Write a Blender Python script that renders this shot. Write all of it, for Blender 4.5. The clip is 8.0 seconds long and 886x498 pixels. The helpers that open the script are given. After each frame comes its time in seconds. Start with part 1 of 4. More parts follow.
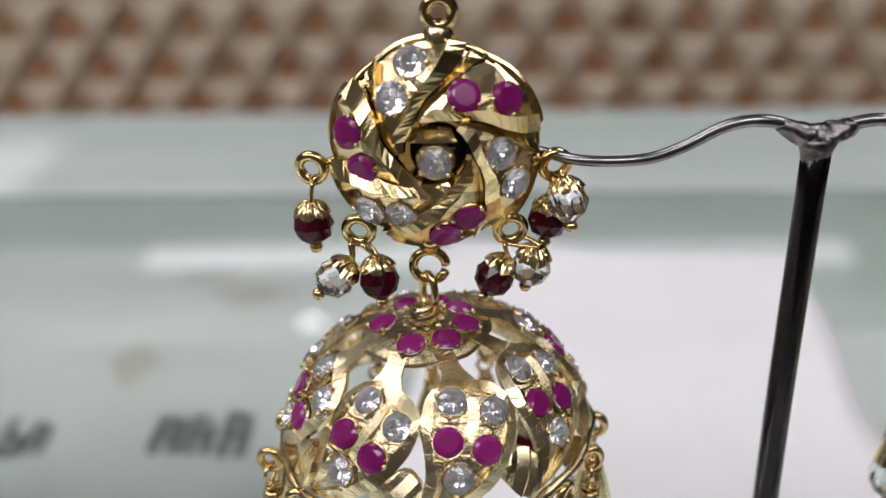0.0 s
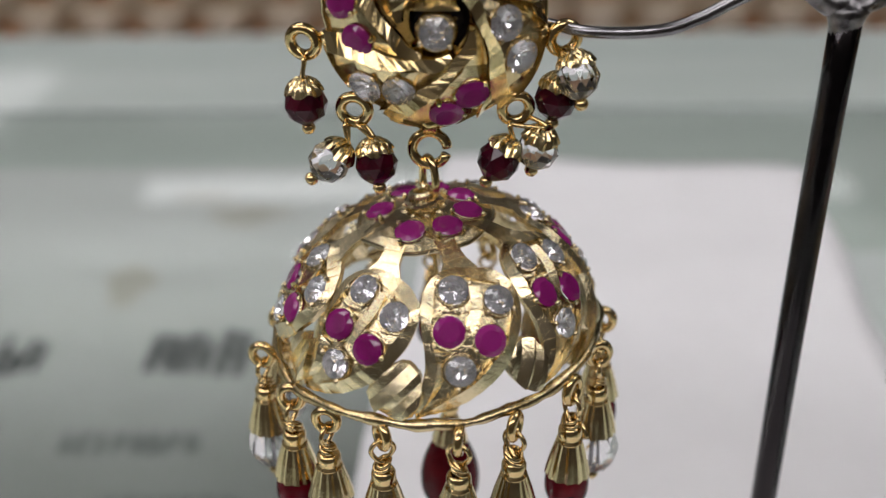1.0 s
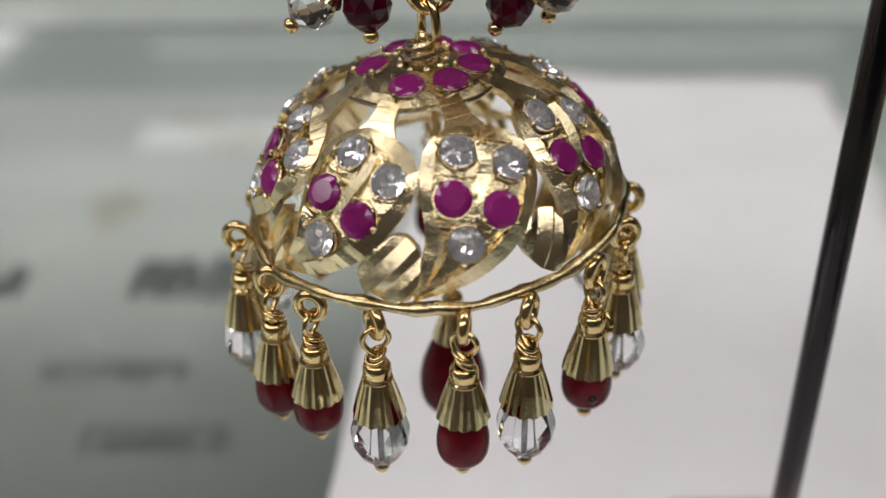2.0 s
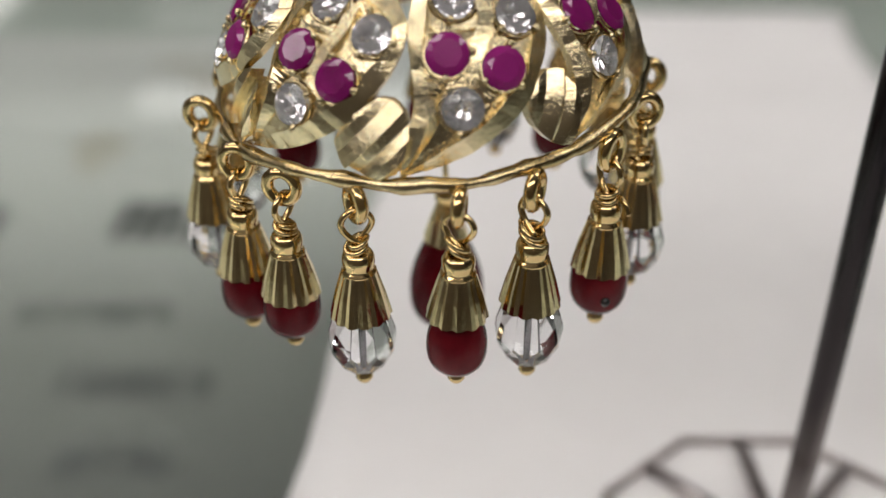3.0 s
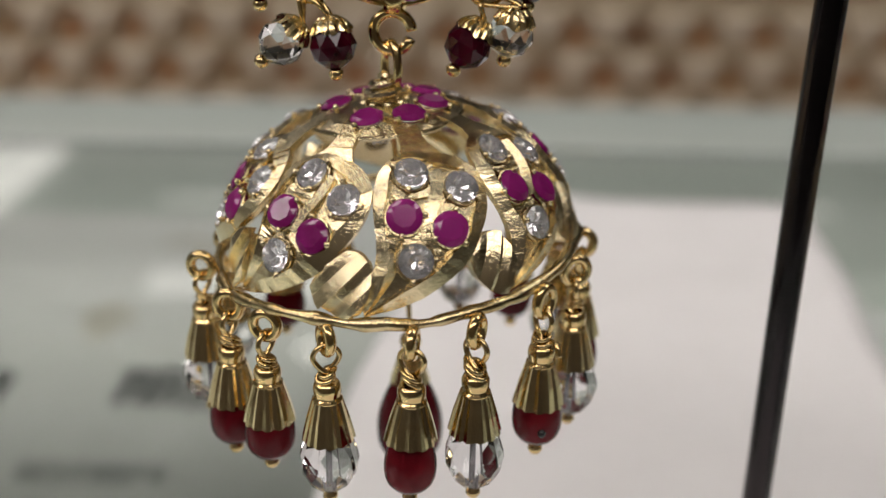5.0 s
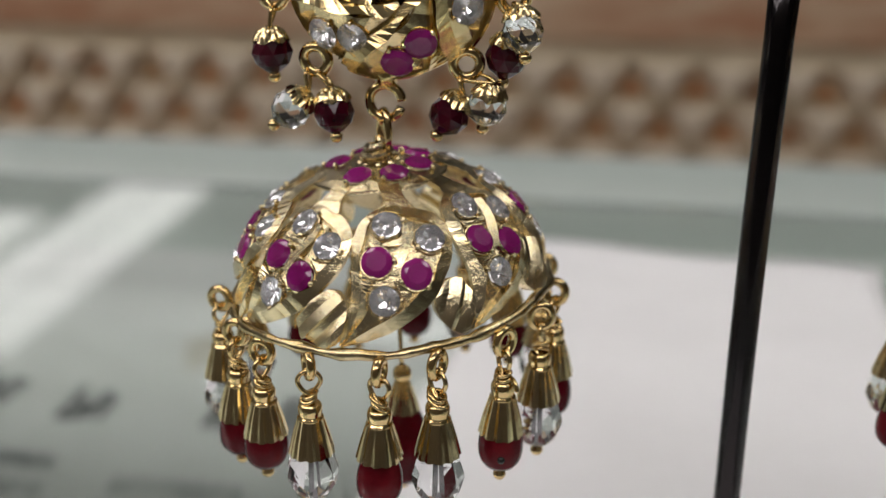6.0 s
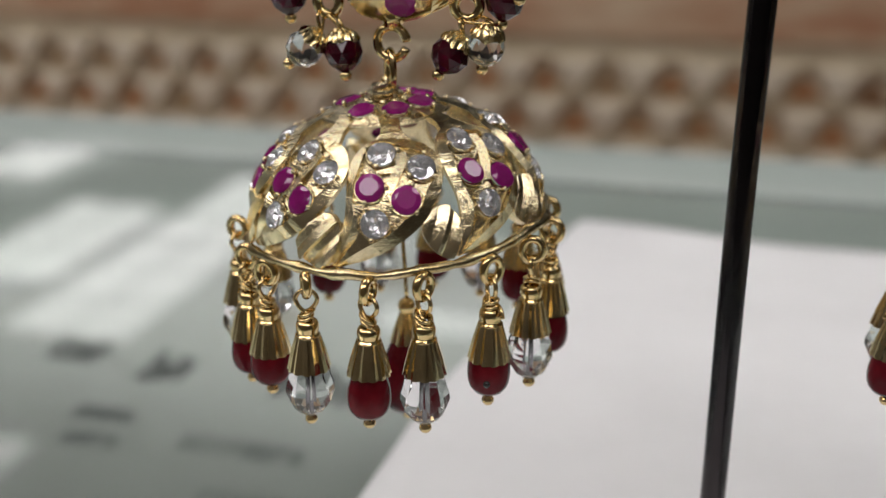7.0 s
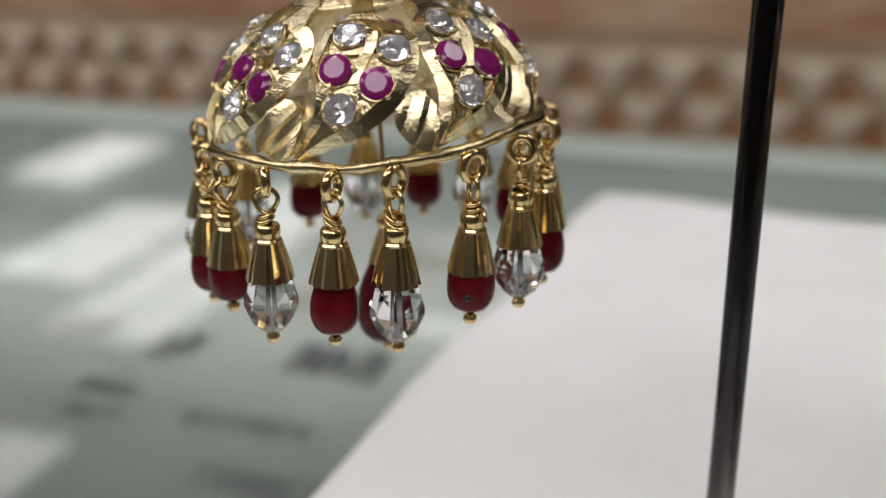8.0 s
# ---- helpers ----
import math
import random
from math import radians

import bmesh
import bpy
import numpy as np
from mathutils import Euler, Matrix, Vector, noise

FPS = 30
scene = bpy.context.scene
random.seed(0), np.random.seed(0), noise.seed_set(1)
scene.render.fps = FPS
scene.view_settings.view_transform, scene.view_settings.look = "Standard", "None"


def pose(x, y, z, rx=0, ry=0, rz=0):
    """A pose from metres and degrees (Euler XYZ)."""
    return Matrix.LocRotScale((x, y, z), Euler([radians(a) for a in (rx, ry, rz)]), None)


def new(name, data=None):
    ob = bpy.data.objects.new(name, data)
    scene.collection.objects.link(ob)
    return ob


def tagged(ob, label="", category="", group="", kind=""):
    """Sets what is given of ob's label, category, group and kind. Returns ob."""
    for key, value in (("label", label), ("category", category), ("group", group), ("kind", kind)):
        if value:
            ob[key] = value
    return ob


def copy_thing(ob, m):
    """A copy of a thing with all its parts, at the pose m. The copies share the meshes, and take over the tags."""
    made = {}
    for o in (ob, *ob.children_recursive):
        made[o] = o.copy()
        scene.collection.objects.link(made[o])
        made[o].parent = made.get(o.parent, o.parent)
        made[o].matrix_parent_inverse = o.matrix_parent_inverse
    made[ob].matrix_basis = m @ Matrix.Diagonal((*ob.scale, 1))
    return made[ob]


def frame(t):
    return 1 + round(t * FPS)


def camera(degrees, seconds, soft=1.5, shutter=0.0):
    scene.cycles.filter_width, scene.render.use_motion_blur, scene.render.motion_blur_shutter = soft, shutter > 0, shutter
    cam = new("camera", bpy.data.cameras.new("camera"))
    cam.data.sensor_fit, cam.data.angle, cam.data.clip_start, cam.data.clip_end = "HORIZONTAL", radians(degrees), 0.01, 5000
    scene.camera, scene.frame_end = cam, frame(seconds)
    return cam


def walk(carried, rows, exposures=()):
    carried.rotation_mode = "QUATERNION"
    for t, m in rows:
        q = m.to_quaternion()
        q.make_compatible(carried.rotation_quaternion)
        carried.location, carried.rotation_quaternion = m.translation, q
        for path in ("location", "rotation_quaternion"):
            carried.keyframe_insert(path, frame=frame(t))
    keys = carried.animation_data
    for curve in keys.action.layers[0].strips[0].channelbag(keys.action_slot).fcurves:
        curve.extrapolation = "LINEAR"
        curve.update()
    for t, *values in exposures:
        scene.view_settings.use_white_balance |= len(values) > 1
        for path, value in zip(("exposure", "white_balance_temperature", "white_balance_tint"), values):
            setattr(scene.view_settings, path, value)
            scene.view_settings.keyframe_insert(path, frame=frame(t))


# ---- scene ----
cam = camera(45.68, 8.0, 1.45)
MM = 0.001
TOP = 0.95  # height of the counter's glass over the floor
# seconds, then the eye in millimetres from the point of the glass under the earring, then yaw, pitch and roll
PATH = [
    (0.0, 0.88, -86.83, 109.40, 0.079, -24.547, 0.627),
    (0.5, 0.88, -86.05, 106.92, 0.111, -26.401, 0.640),
    (1.0, 0.74, -83.71, 103.10, 0.111, -28.159, 0.568),
    (1.5, 0.47, -78.76, 97.15, -0.029, -30.144, 0.658),
    (1.7, 0.31, -77.31, 94.71, 0.022, -30.606, 0.693),
    (2.8, 0.64, -71.21, 83.30, 0.072, -32.348, 0.205),
    (3.0, 0.61, -70.01, 80.90, 0.150, -32.715, 0.140),
    (3.5, 1.36, -70.68, 77.52, 0.229, -32.107, -0.079),
    (4.0, 1.72, -72.82, 75.77, 0.195, -28.000, -0.258),
    (4.5, 3.06, -77.59, 78.58, 0.531, -24.751, -0.797),
    (5.0, 4.12, -82.37, 83.97, 0.912, -22.535, -0.833),
    (5.2, 6.19, -83.81, 85.13, 2.449, -21.729, -0.573),
    (6.3, 21.38, -95.02, 88.43, 10.062, -19.873, -0.316),
    (6.5, 23.81, -96.34, 88.16, 11.499, -19.875, -0.156),
    (7.0, 28.61, -96.50, 83.54, 14.269, -19.815, -0.129),
    (7.5, 31.33, -93.54, 76.27, 16.044, -19.778, -0.129),
    (8.0, 31.73, -88.39, 71.20, 16.415, -19.269, -0.101),
]
walk(cam, [(t, pose(x * MM, y * MM, TOP + z * MM, 90 + pitch, roll, yaw)) for t, x, y, z, yaw, pitch, roll in PATH],
     exposures=[(0.0, 0.1, 6250.0, 15.0), (0.5, -0.08, 6300.0, 15.0), (1.5, -0.13, 6400.0, 14.0), (3.5, -0.1, 6800.0, 12.0), (4.5, -0.15, 6930.0, 12.0), (5.0, -0.15, 6850.0, 14.0), (6.5, -0.1, 6480.0, 12.0), (8.0, -0.02, 6500.0, 12.0)])
cam.data.dof.use_dof = True
cam.data.dof.aperture_fstop = 19.0

# ---------------------------------------------------------------- world
world = bpy.data.worlds.new("room_air")
world.use_nodes = True
world.node_tree.nodes["Background"].inputs[0].default_value = (0.75, 0.8, 0.85, 1)
world.node_tree.nodes["Background"].inputs[1].default_value = 0.15
scene.world = world
PANEL_GLOW = 6.8
STRIP_GLOW = 1.15

# ---------------------------------------------------------------- materials


class Mat:
    """A node material under construction."""

    def __init__(self, name):
        self.m = bpy.data.materials.new(name)
        self.m.use_nodes = True
        self.nt = self.m.node_tree
        self.b = self.nt.nodes["Principled BSDF"]

    def set(self, **kw):
        for k, v in kw.items():
            self.b.inputs[k.replace("_", " ")].default_value = v
        return self

    def node(self, kind, **kw):
        n = self.nt.nodes.new(kind)
        for k, v in kw.items():
            n.inputs[k.replace("_", " ")].default_value = v
        return n

    def link(self, a, b):
        self.nt.links.new(a, b)

    def coords(self):
        return self.node("ShaderNodeTexCoord").outputs["Object"]

    def noise(self, scale, detail=3.0, rough=0.55, stretch=None):
        n = self.node("ShaderNodeTexNoise", Scale=scale, Detail=detail, Roughness=rough)
        if stretch:
            mp = self.node("ShaderNodeMapping", Scale=stretch)
            self.link(self.coords(), mp.inputs["Vector"])
            self.link(mp.outputs["Vector"], n.inputs["Vector"])
        else:
            self.link(self.coords(), n.inputs["Vector"])
        return n.outputs["Fac"]

    def ramp(self, fac, stops):
        r = self.node("ShaderNodeValToRGB")
        els = r.color_ramp.elements
        while len(els) < len(stops):
            els.new(0.5)
        for e, (p, c) in zip(els, stops):
            e.position, e.color = p, (*c, 1)
        self.link(fac, r.inputs["Fac"])
        return r.outputs["Color"]

    def mix(self, fac, a, b, kind="MIX"):
        n = self.nt.nodes.new("ShaderNodeMix")
        n.data_type, n.blend_type = "RGBA", kind
        for i, v in ((0, fac), (6, a), (7, b)):
            if isinstance(v, (int, float)):
                n.inputs[i].default_value = v
            elif isinstance(v, tuple):
                n.inputs[i].default_value = (*v, 1)
            else:
                self.link(v, n.inputs[i])
        return n.outputs[2]

    def spread(self, fac, lo, hi):
        n = self.node("ShaderNodeMapRange", To_Min=lo, To_Max=hi)
        self.link(fac, n.inputs["Value"])
        return n.outputs["Result"]

    def color(self, c):
        self.link(c, self.b.inputs["Base Color"])
        return self

    def rough(self, fac, lo, hi):
        self.link(self.spread(fac, lo, hi), self.b.inputs["Roughness"])
        return self

    def bump(self, fac, strength, distance):
        n = self.node("ShaderNodeBump", Strength=strength, Distance=distance)
        self.link(fac, n.inputs["Height"])
        self.link(n.outputs["Normal"], self.b.inputs["Normal"])
        return self

    def random(self):
        return self.nt.nodes.new("ShaderNodeObjectInfo").outputs["Random"]

    def island(self):
        return self.nt.nodes.new("ShaderNodeNewGeometry").outputs["Random Per Island"]


def gold(name, low, high, r0, r1, bump, brushed, pieces=False):
    """Gold with fine tool marks; pieces: every cut of the tool has a polish, a grain and a tint of its own."""
    g = Mat(name).set(Metallic=1.0)
    big, fine = g.noise(350.0), g.noise(2600.0, 2.0)
    grain = g.noise(3300.0, 4.0, 0.75)
    if brushed:
        # fine cutter marks, mostly across
        a, b = g.noise(4200.0, 3.0, 0.65, (0.06, 0.2, 1)), g.noise(3800.0, 3.0, 0.65, (1, 0.1, 0.3))
        fine = g.mix(g.ramp(big, [(0.52, (0, 0, 0)), (0.6, (1, 1, 1))]), a, b)
    g.color(g.mix(g.spread(g.noise(180.0, 5.0, 0.7), -0.5, 0.75), g.ramp(big, [(0.3, low), (0.7, high)]), tuple(0.55 * c for c in low)))
    g.bump(g.mix(0.6 if brushed else 0.4, fine, grain), bump, 0.00011)
    if pieces:
        # one polish for a whole line of cuts, a little of its own for each cut
        soft = g.mix(0.3, g.ramp(g.random(), [(0.0, (0.1, 0.1, 0.1)), (0.35, (0.9, 0.9, 0.9)), (0.6, (0.25, 0.25, 0.25)), (0.8, (1, 1, 1)), (1.0, (0.2, 0.2, 0.2))]), g.island())
        level = g.mix(0.35, soft, fine)
        g.rough(level, r0, r1)
        bumps = [n for n in g.nt.nodes if n.bl_idname == "ShaderNodeBump"]
        g.link(g.spread(soft, 0.25 * bump, bump), bumps[0].inputs["Strength"])
    else:
        g.rough(fine, r0, r1)
    return g.m


CUT_GOLD = gold("cut_gold", (0.74, 0.60, 0.345), (0.90, 0.77, 0.51), 0.06, 0.24, 1.0, False)
FLAT_CUT = gold("flat_cut_gold", (0.91, 0.75, 0.435), (0.98, 0.86, 0.59), 0.03, 0.22, 0.95, True, True)
TOP_CUT = gold("bright_top_cut_gold", (0.74, 0.565, 0.26), (0.88, 0.72, 0.41), 0.05, 0.17, 0.3, True, True)
BRIGHT_CUT = gold("bright_cut_gold", (0.78, 0.60, 0.31), (0.9, 0.75, 0.46), 0.08, 0.22, 0.34, True)
GOLD = gold("polished_gold", (0.68, 0.48, 0.20), (0.86, 0.66, 0.34), 0.03, 0.13, 0.10, False)
CAP_GOLD = gold("fluted_cap_gold", (0.87, 0.68, 0.35), (0.97, 0.82, 0.51), 0.06, 0.2, 0.2, False)
FLOWER_GOLD = gold("crumpled_cap_gold", (0.86, 0.66, 0.31), (0.97, 0.83, 0.50), 0.08, 0.25, 0.3, False)
RIM_GOLD = gold("worn_rim_gold", (0.50, 0.36, 0.16), (0.93, 0.79, 0.48), 0.03, 0.16, 0.8, False)


def make_ruby():
    g = Mat("magenta_stone").set(Roughness=0.1, IOR=1.6, Specular_IOR_Level=0.35, Coat_Weight=0.1, Coat_Roughness=0.03)
    f = g.noise(500.0)
    g.color(g.mix(g.random(), g.ramp(f, [(0.3, (0.15, 0.004, 0.078)), (0.7, (0.25, 0.01, 0.14))]), (0.34, 0.025, 0.20)))
    g.b.inputs["Transmission Weight"].default_value = 0.12
    return g.m


def make_clear(name, tint, ior, rough=0.0, clear=1.0):
    g = Mat(name).set(Roughness=rough, IOR=ior, Transmission_Weight=clear, Base_Color=(*tint, 1))
    return g.m


RUBY = make_ruby()
CRYSTAL = make_clear("white_stone", (1.0, 0.995, 0.99), 1.65, 0.0, 0.87)
FOIL = Mat("silver_foil").set(Metallic=0.95, Roughness=0.02, Base_Color=(0.97, 0.96, 1.0, 1)).m
PALE_FOIL = Mat("pale_foil").set(Metallic=0.9, Roughness=0.1, Base_Color=(1.0, 0.985, 1.0, 1)).m
GLINT_FOIL = Mat("lilac_glint_foil").set(Metallic=0.9, Roughness=0.03, Base_Color=(0.86, 0.88, 1.0, 1)).m
GLASS_BEAD = make_clear("crystal_bead", (0.98, 0.98, 0.99), 1.46)


def make_red_bead():
    g = Mat("red_bead").set(Roughness=0.3, IOR=1.45, Specular_IOR_Level=0.22)
    f = g.noise(260.0, 4.0)
    g.color(g.ramp(f, [(0.25, (0.045, 0.003, 0.005)), (0.55, (0.095, 0.004, 0.008)), (0.8, (0.155, 0.008, 0.013))]))
    g.rough(g.noise(900.0), 0.12, 0.28)
    return g.m


def make_dark_bead():
    g = Mat("maroon_bead").set(Roughness=0.14, IOR=1.5, Specular_IOR_Level=0.35, Coat_Weight=0.1)
    f = g.noise(400.0)
    g.color(g.ramp(f, [(0.3, (0.02, 0.001, 0.004)), (0.7, (0.065, 0.002, 0.011))]))
    return g.m


RED_BEAD, DARK_BEAD = make_red_bead(), make_dark_bead()


def make_black_metal():
    """Black-dipped steel rod, rubbed bare in streaks; paper's reflection painted into its pale foot."""
    g = Mat("black_metal").set(Metallic=0.9, Coat_Weight=0.22, Coat_Roughness=0.08)
    f, s = g.noise(700.0, 4.0), g.noise(260.0, 3.0, 0.6, (1, 1, 0.06))
    sep = g.node("ShaderNodeSeparateXYZ")
    g.link(g.coords(), sep.inputs[0])
    low = g.node("ShaderNodeMapRange", From_Min=0.03, From_Max=0.0)
    g.link(sep.outputs["Z"], low.inputs["Value"])
    wear_and_sheen = g.mix(0.4, s, low.outputs["Result"])
    g.color(g.ramp(wear_and_sheen, [(0.24, (0.018, 0.015, 0.016)), (0.4, (0.05, 0.043, 0.044)), (0.52, (0.16, 0.14, 0.135)), (0.75, (0.46, 0.43, 0.42))]))
    g.rough(f, 0.08, 0.24).bump(f, 0.12, 0.0001)
    return g.m


def make_weld():
    g = Mat("bare_weld").set(Metallic=1.0)
    f = g.noise(900.0, 5.0)
    g.color(g.ramp(f, [(0.35, (0.07, 0.067, 0.068)), (0.65, (0.26, 0.25, 0.25))]))
    g.rough(f, 0.2, 0.42).bump(f, 0.7, 0.0002)
    return g.m


BLACK, WELD = make_black_metal(), make_weld()
DARK = Mat("plain_dark").set(Base_Color=(0.012, 0.01, 0.01, 1), Roughness=0.22).m
ARM_METAL = gold("worn_wire", (0.20, 0.19, 0.195), (0.40, 0.39, 0.40), 0.12, 0.32, 0.25, False)
BASE = gold("worn_dark_metal", (0.42, 0.375, 0.375), (0.66, 0.62, 0.61), 0.25, 0.45, 0.2, True)


def plain(name, lo, hi, scale, r0=0.5, r1=0.7, bump=0.2, dist=0.0005, stretch=None):
    g = Mat(name)
    f, fine = g.noise(scale, 4.0, 0.6, stretch), g.noise(scale * 9, 3.0)
    g.color(g.ramp(f, [(0.3, lo), (0.7, hi)])).rough(fine, r0, r1).bump(fine, bump, dist)
    return g.m


PAPER = plain("white_paper", (0.77, 0.76, 0.757), (0.845, 0.835, 0.833), 24.0, 0.75, 0.9, 0.3, 0.0003)


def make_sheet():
    """Sheet paper with light fall-off put into its grey, pale head to dark foot."""
    g = Mat("sheet_paper_falloff")
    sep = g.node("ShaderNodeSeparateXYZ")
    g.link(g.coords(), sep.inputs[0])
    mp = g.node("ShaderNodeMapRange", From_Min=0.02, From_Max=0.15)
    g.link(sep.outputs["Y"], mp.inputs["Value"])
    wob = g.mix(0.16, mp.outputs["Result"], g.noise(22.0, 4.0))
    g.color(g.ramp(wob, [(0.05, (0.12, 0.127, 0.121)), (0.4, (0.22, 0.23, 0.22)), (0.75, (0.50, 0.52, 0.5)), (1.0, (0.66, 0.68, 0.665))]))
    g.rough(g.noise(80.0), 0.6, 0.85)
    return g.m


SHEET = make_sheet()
INK = plain("grey_ink", (0.02, 0.022, 0.025), (0.045, 0.048, 0.052), 200.0, 0.6, 0.8)
FAINT = plain("faint_ink", (0.05, 0.054, 0.056), (0.09, 0.096, 0.098), 200.0, 0.6, 0.8)
BROWN_REFLECTION = plain("brown_reflection_tint", (0.43, 0.41, 0.35), (0.53, 0.52, 0.47), 60.0, 0.6, 0.8)
TRAY = plain("pale_tray_lining", (0.62, 0.64, 0.635), (0.72, 0.74, 0.735), 7.0, 0.6, 0.8)
FRAME = plain("pale_counter_paint", (0.52, 0.57, 0.55), (0.6, 0.65, 0.63), 12.0, 0.4, 0.6)
LEDGE = plain("green_grey_ledge", (0.44, 0.495, 0.455), (0.57, 0.62, 0.58), 6.0, 0.02, 0.06, 0.02, 0.0001, (0.6, 3, 1))
LEDGE.node_tree.nodes["Principled BSDF"].inputs["Specular IOR Level"].default_value = 0.22
BEIGE = plain("beige_lattice", (0.65, 0.56, 0.425), (0.75, 0.67, 0.54), 60.0, 0.6, 0.85, 0.4, 0.0006)
TAN = plain("tan_lattice_ground", (0.50, 0.41, 0.275), (0.63, 0.54, 0.395), 25.0, 0.6, 0.85, 0.3, 0.0006)
BOARD = plain("streaked_brown_board", (0.37, 0.145, 0.062), (0.66, 0.51, 0.35), 17.0, 0.5, 0.7, 0.2, 0.0006, (0.5, 1, 2.2))
WOOD = plain("brown_wood", (0.22, 0.09, 0.045), (0.42, 0.20, 0.11), 5.0, 0.4, 0.6, 0.2, 0.0006, (0.35, 3, 3))
# tones of unseen walls chosen for what the gold reflects
REFLECTED_PALE = plain("unseen_wall_pale_tone", (0.46, 0.45, 0.43), (0.54, 0.53, 0.51), 2.0, 0.6, 0.8)
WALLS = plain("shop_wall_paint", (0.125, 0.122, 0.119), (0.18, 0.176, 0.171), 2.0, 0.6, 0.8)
REFLECTED_DARK = plain("unseen_wall_dark_tone", (0.088, 0.077, 0.067), (0.145, 0.128, 0.112), 2.0, 0.5, 0.7)
CEIL = plain("ceiling_paint", (0.50, 0.51, 0.505), (0.58, 0.59, 0.585), 3.0, 0.7, 0.9)
SHELF = plain("dark_brown_shelf", (0.10, 0.04, 0.02), (0.22, 0.10, 0.055), 9.0, 0.4, 0.6, 0.2, 0.0006, (0.5, 2, 2))
FLOOR = plain("floor_tile", (0.22, 0.21, 0.20), (0.31, 0.30, 0.29), 4.0, 0.25, 0.4)


def make_hollow():
    g = Mat("lattice_hollow").set(Roughness=0.8)
    c = g.ramp(g.random(), [(0.0, (0.15, 0.085, 0.05)), (0.12, (0.50, 0.21, 0.08)), (0.5, (0.56, 0.27, 0.11)),
                            (0.8, (0.44, 0.30, 0.16)), (1.0, (0.38, 0.17, 0.075))])
    g.color(g.mix(0.25, c, g.ramp(g.noise(60.0), [(0.3, (0.08, 0.04, 0.025)), (0.7, (0.42, 0.27, 0.15))])))
    return g.m


HOLLOW = make_hollow()


def make_pane():
    g = Mat("green_float_glass").set(Roughness=0.02, IOR=1.5, Transmission_Weight=1.0, Base_Color=(0.92, 0.955, 0.925, 1))
    g.bump(g.noise(6.0, 2.0), 0.02, 0.002)
    return g.m


PANE = make_pane()


def make_glow(name, colour, power):
    m = bpy.data.materials.new(name)
    m.use_nodes = True
    b = m.node_tree.nodes["Principled BSDF"]
    b.inputs["Base Color"].default_value = (0.8, 0.8, 0.8, 1)
    b.inputs["Emission Color"].default_value = (*colour, 1)
    b.inputs["Emission Strength"].default_value = power
    return m


GLOW = make_glow("panel_diffuser", (1.0, 0.985, 0.97), PANEL_GLOW)
GLOW_FAR = make_glow("far_panel_diffuser", (1.0, 0.985, 0.96), 1.2)
GLOW_SPOT = make_glow("spot_lens", (1.0, 0.97, 0.93), 4.5)
GLOW_STRIP = make_glow("strip_diffuser", (1.0, 0.99, 0.97), STRIP_GLOW)

# ---------------------------------------------------------------- mesh tools (all shapes in millimetres)


class Shape:
    def __init__(self):
        self.v, self.f = [], []

    def add(self, vs, fs):
        k = len(self.v)
        self.v += [Vector(p) for p in vs]
        self.f += [tuple(i + k for i in f) for f in fs]
        return self

    def join(self, other, m=None):
        return self.add([m @ p if m else p for p in other.v], other.f)

    def mesh(self, name, mat, smooth):
        me = bpy.data.meshes.new(name)
        me.from_pydata([p * MM for p in self.v], [], self.f)
        bm = bmesh.new()
        bm.from_mesh(me)
        bmesh.ops.recalc_face_normals(bm, faces=bm.faces)
        bm.to_mesh(me)
        bm.free()
        me.polygons.foreach_set("use_smooth", [smooth] * len(me.polygons))
        me.materials.append(mat)
        return me


def crisp(mesh, degrees):
    """Smooth faces, with sharp edges where they meet at more than an angle."""
    bm = bmesh.new()
    bm.from_mesh(mesh)
    for f in bm.faces:
        f.smooth = True
    for e in bm.edges:
        e.smooth = e.calc_face_angle(0.0) < radians(degrees)
    bm.to_mesh(mesh)
    bm.free()
    return mesh


def grid_faces(rows, cols, closed=True):
    fs = []
    for i in range(rows - 1):
        for j in range(cols if closed else cols - 1):
            a, b = i * cols + j, i * cols + (j + 1) % cols
            fs.append((a, b, b + cols, a + cols))
    return fs


def lathe(profile, segs=20, flute=0.0, flutes=0, skip=0.0):
    """A turned shape about z from (radius, height) pairs; flute: depth of grooves as a share of the radius."""
    s, vs = Shape(), []
    for r, z in profile:
        for j in range(segs):
            a = 2 * math.pi * j / segs
            k = 1.0 - flute * (0.5 + 0.5 * math.cos(flutes * a)) if flutes else 1.0
            vs.append((r * k * math.cos(a), r * k * math.sin(a), z))
    n = len(profile)
    fs = grid_faces(n, segs)
    fs += [tuple(range(segs)), tuple(range((n - 1) * segs, n * segs))]
    return s.add(vs, fs)


def ball(c, r, segs=10, rings=6):
    prof = [(r * math.sin(math.pi * (i + 0.02) / (rings + 0.04)), -r * math.cos(math.pi * i / rings)) for i in range(rings + 1)]
    s = lathe(prof, segs)
    for p in s.v:
        p += Vector(c)
    return s


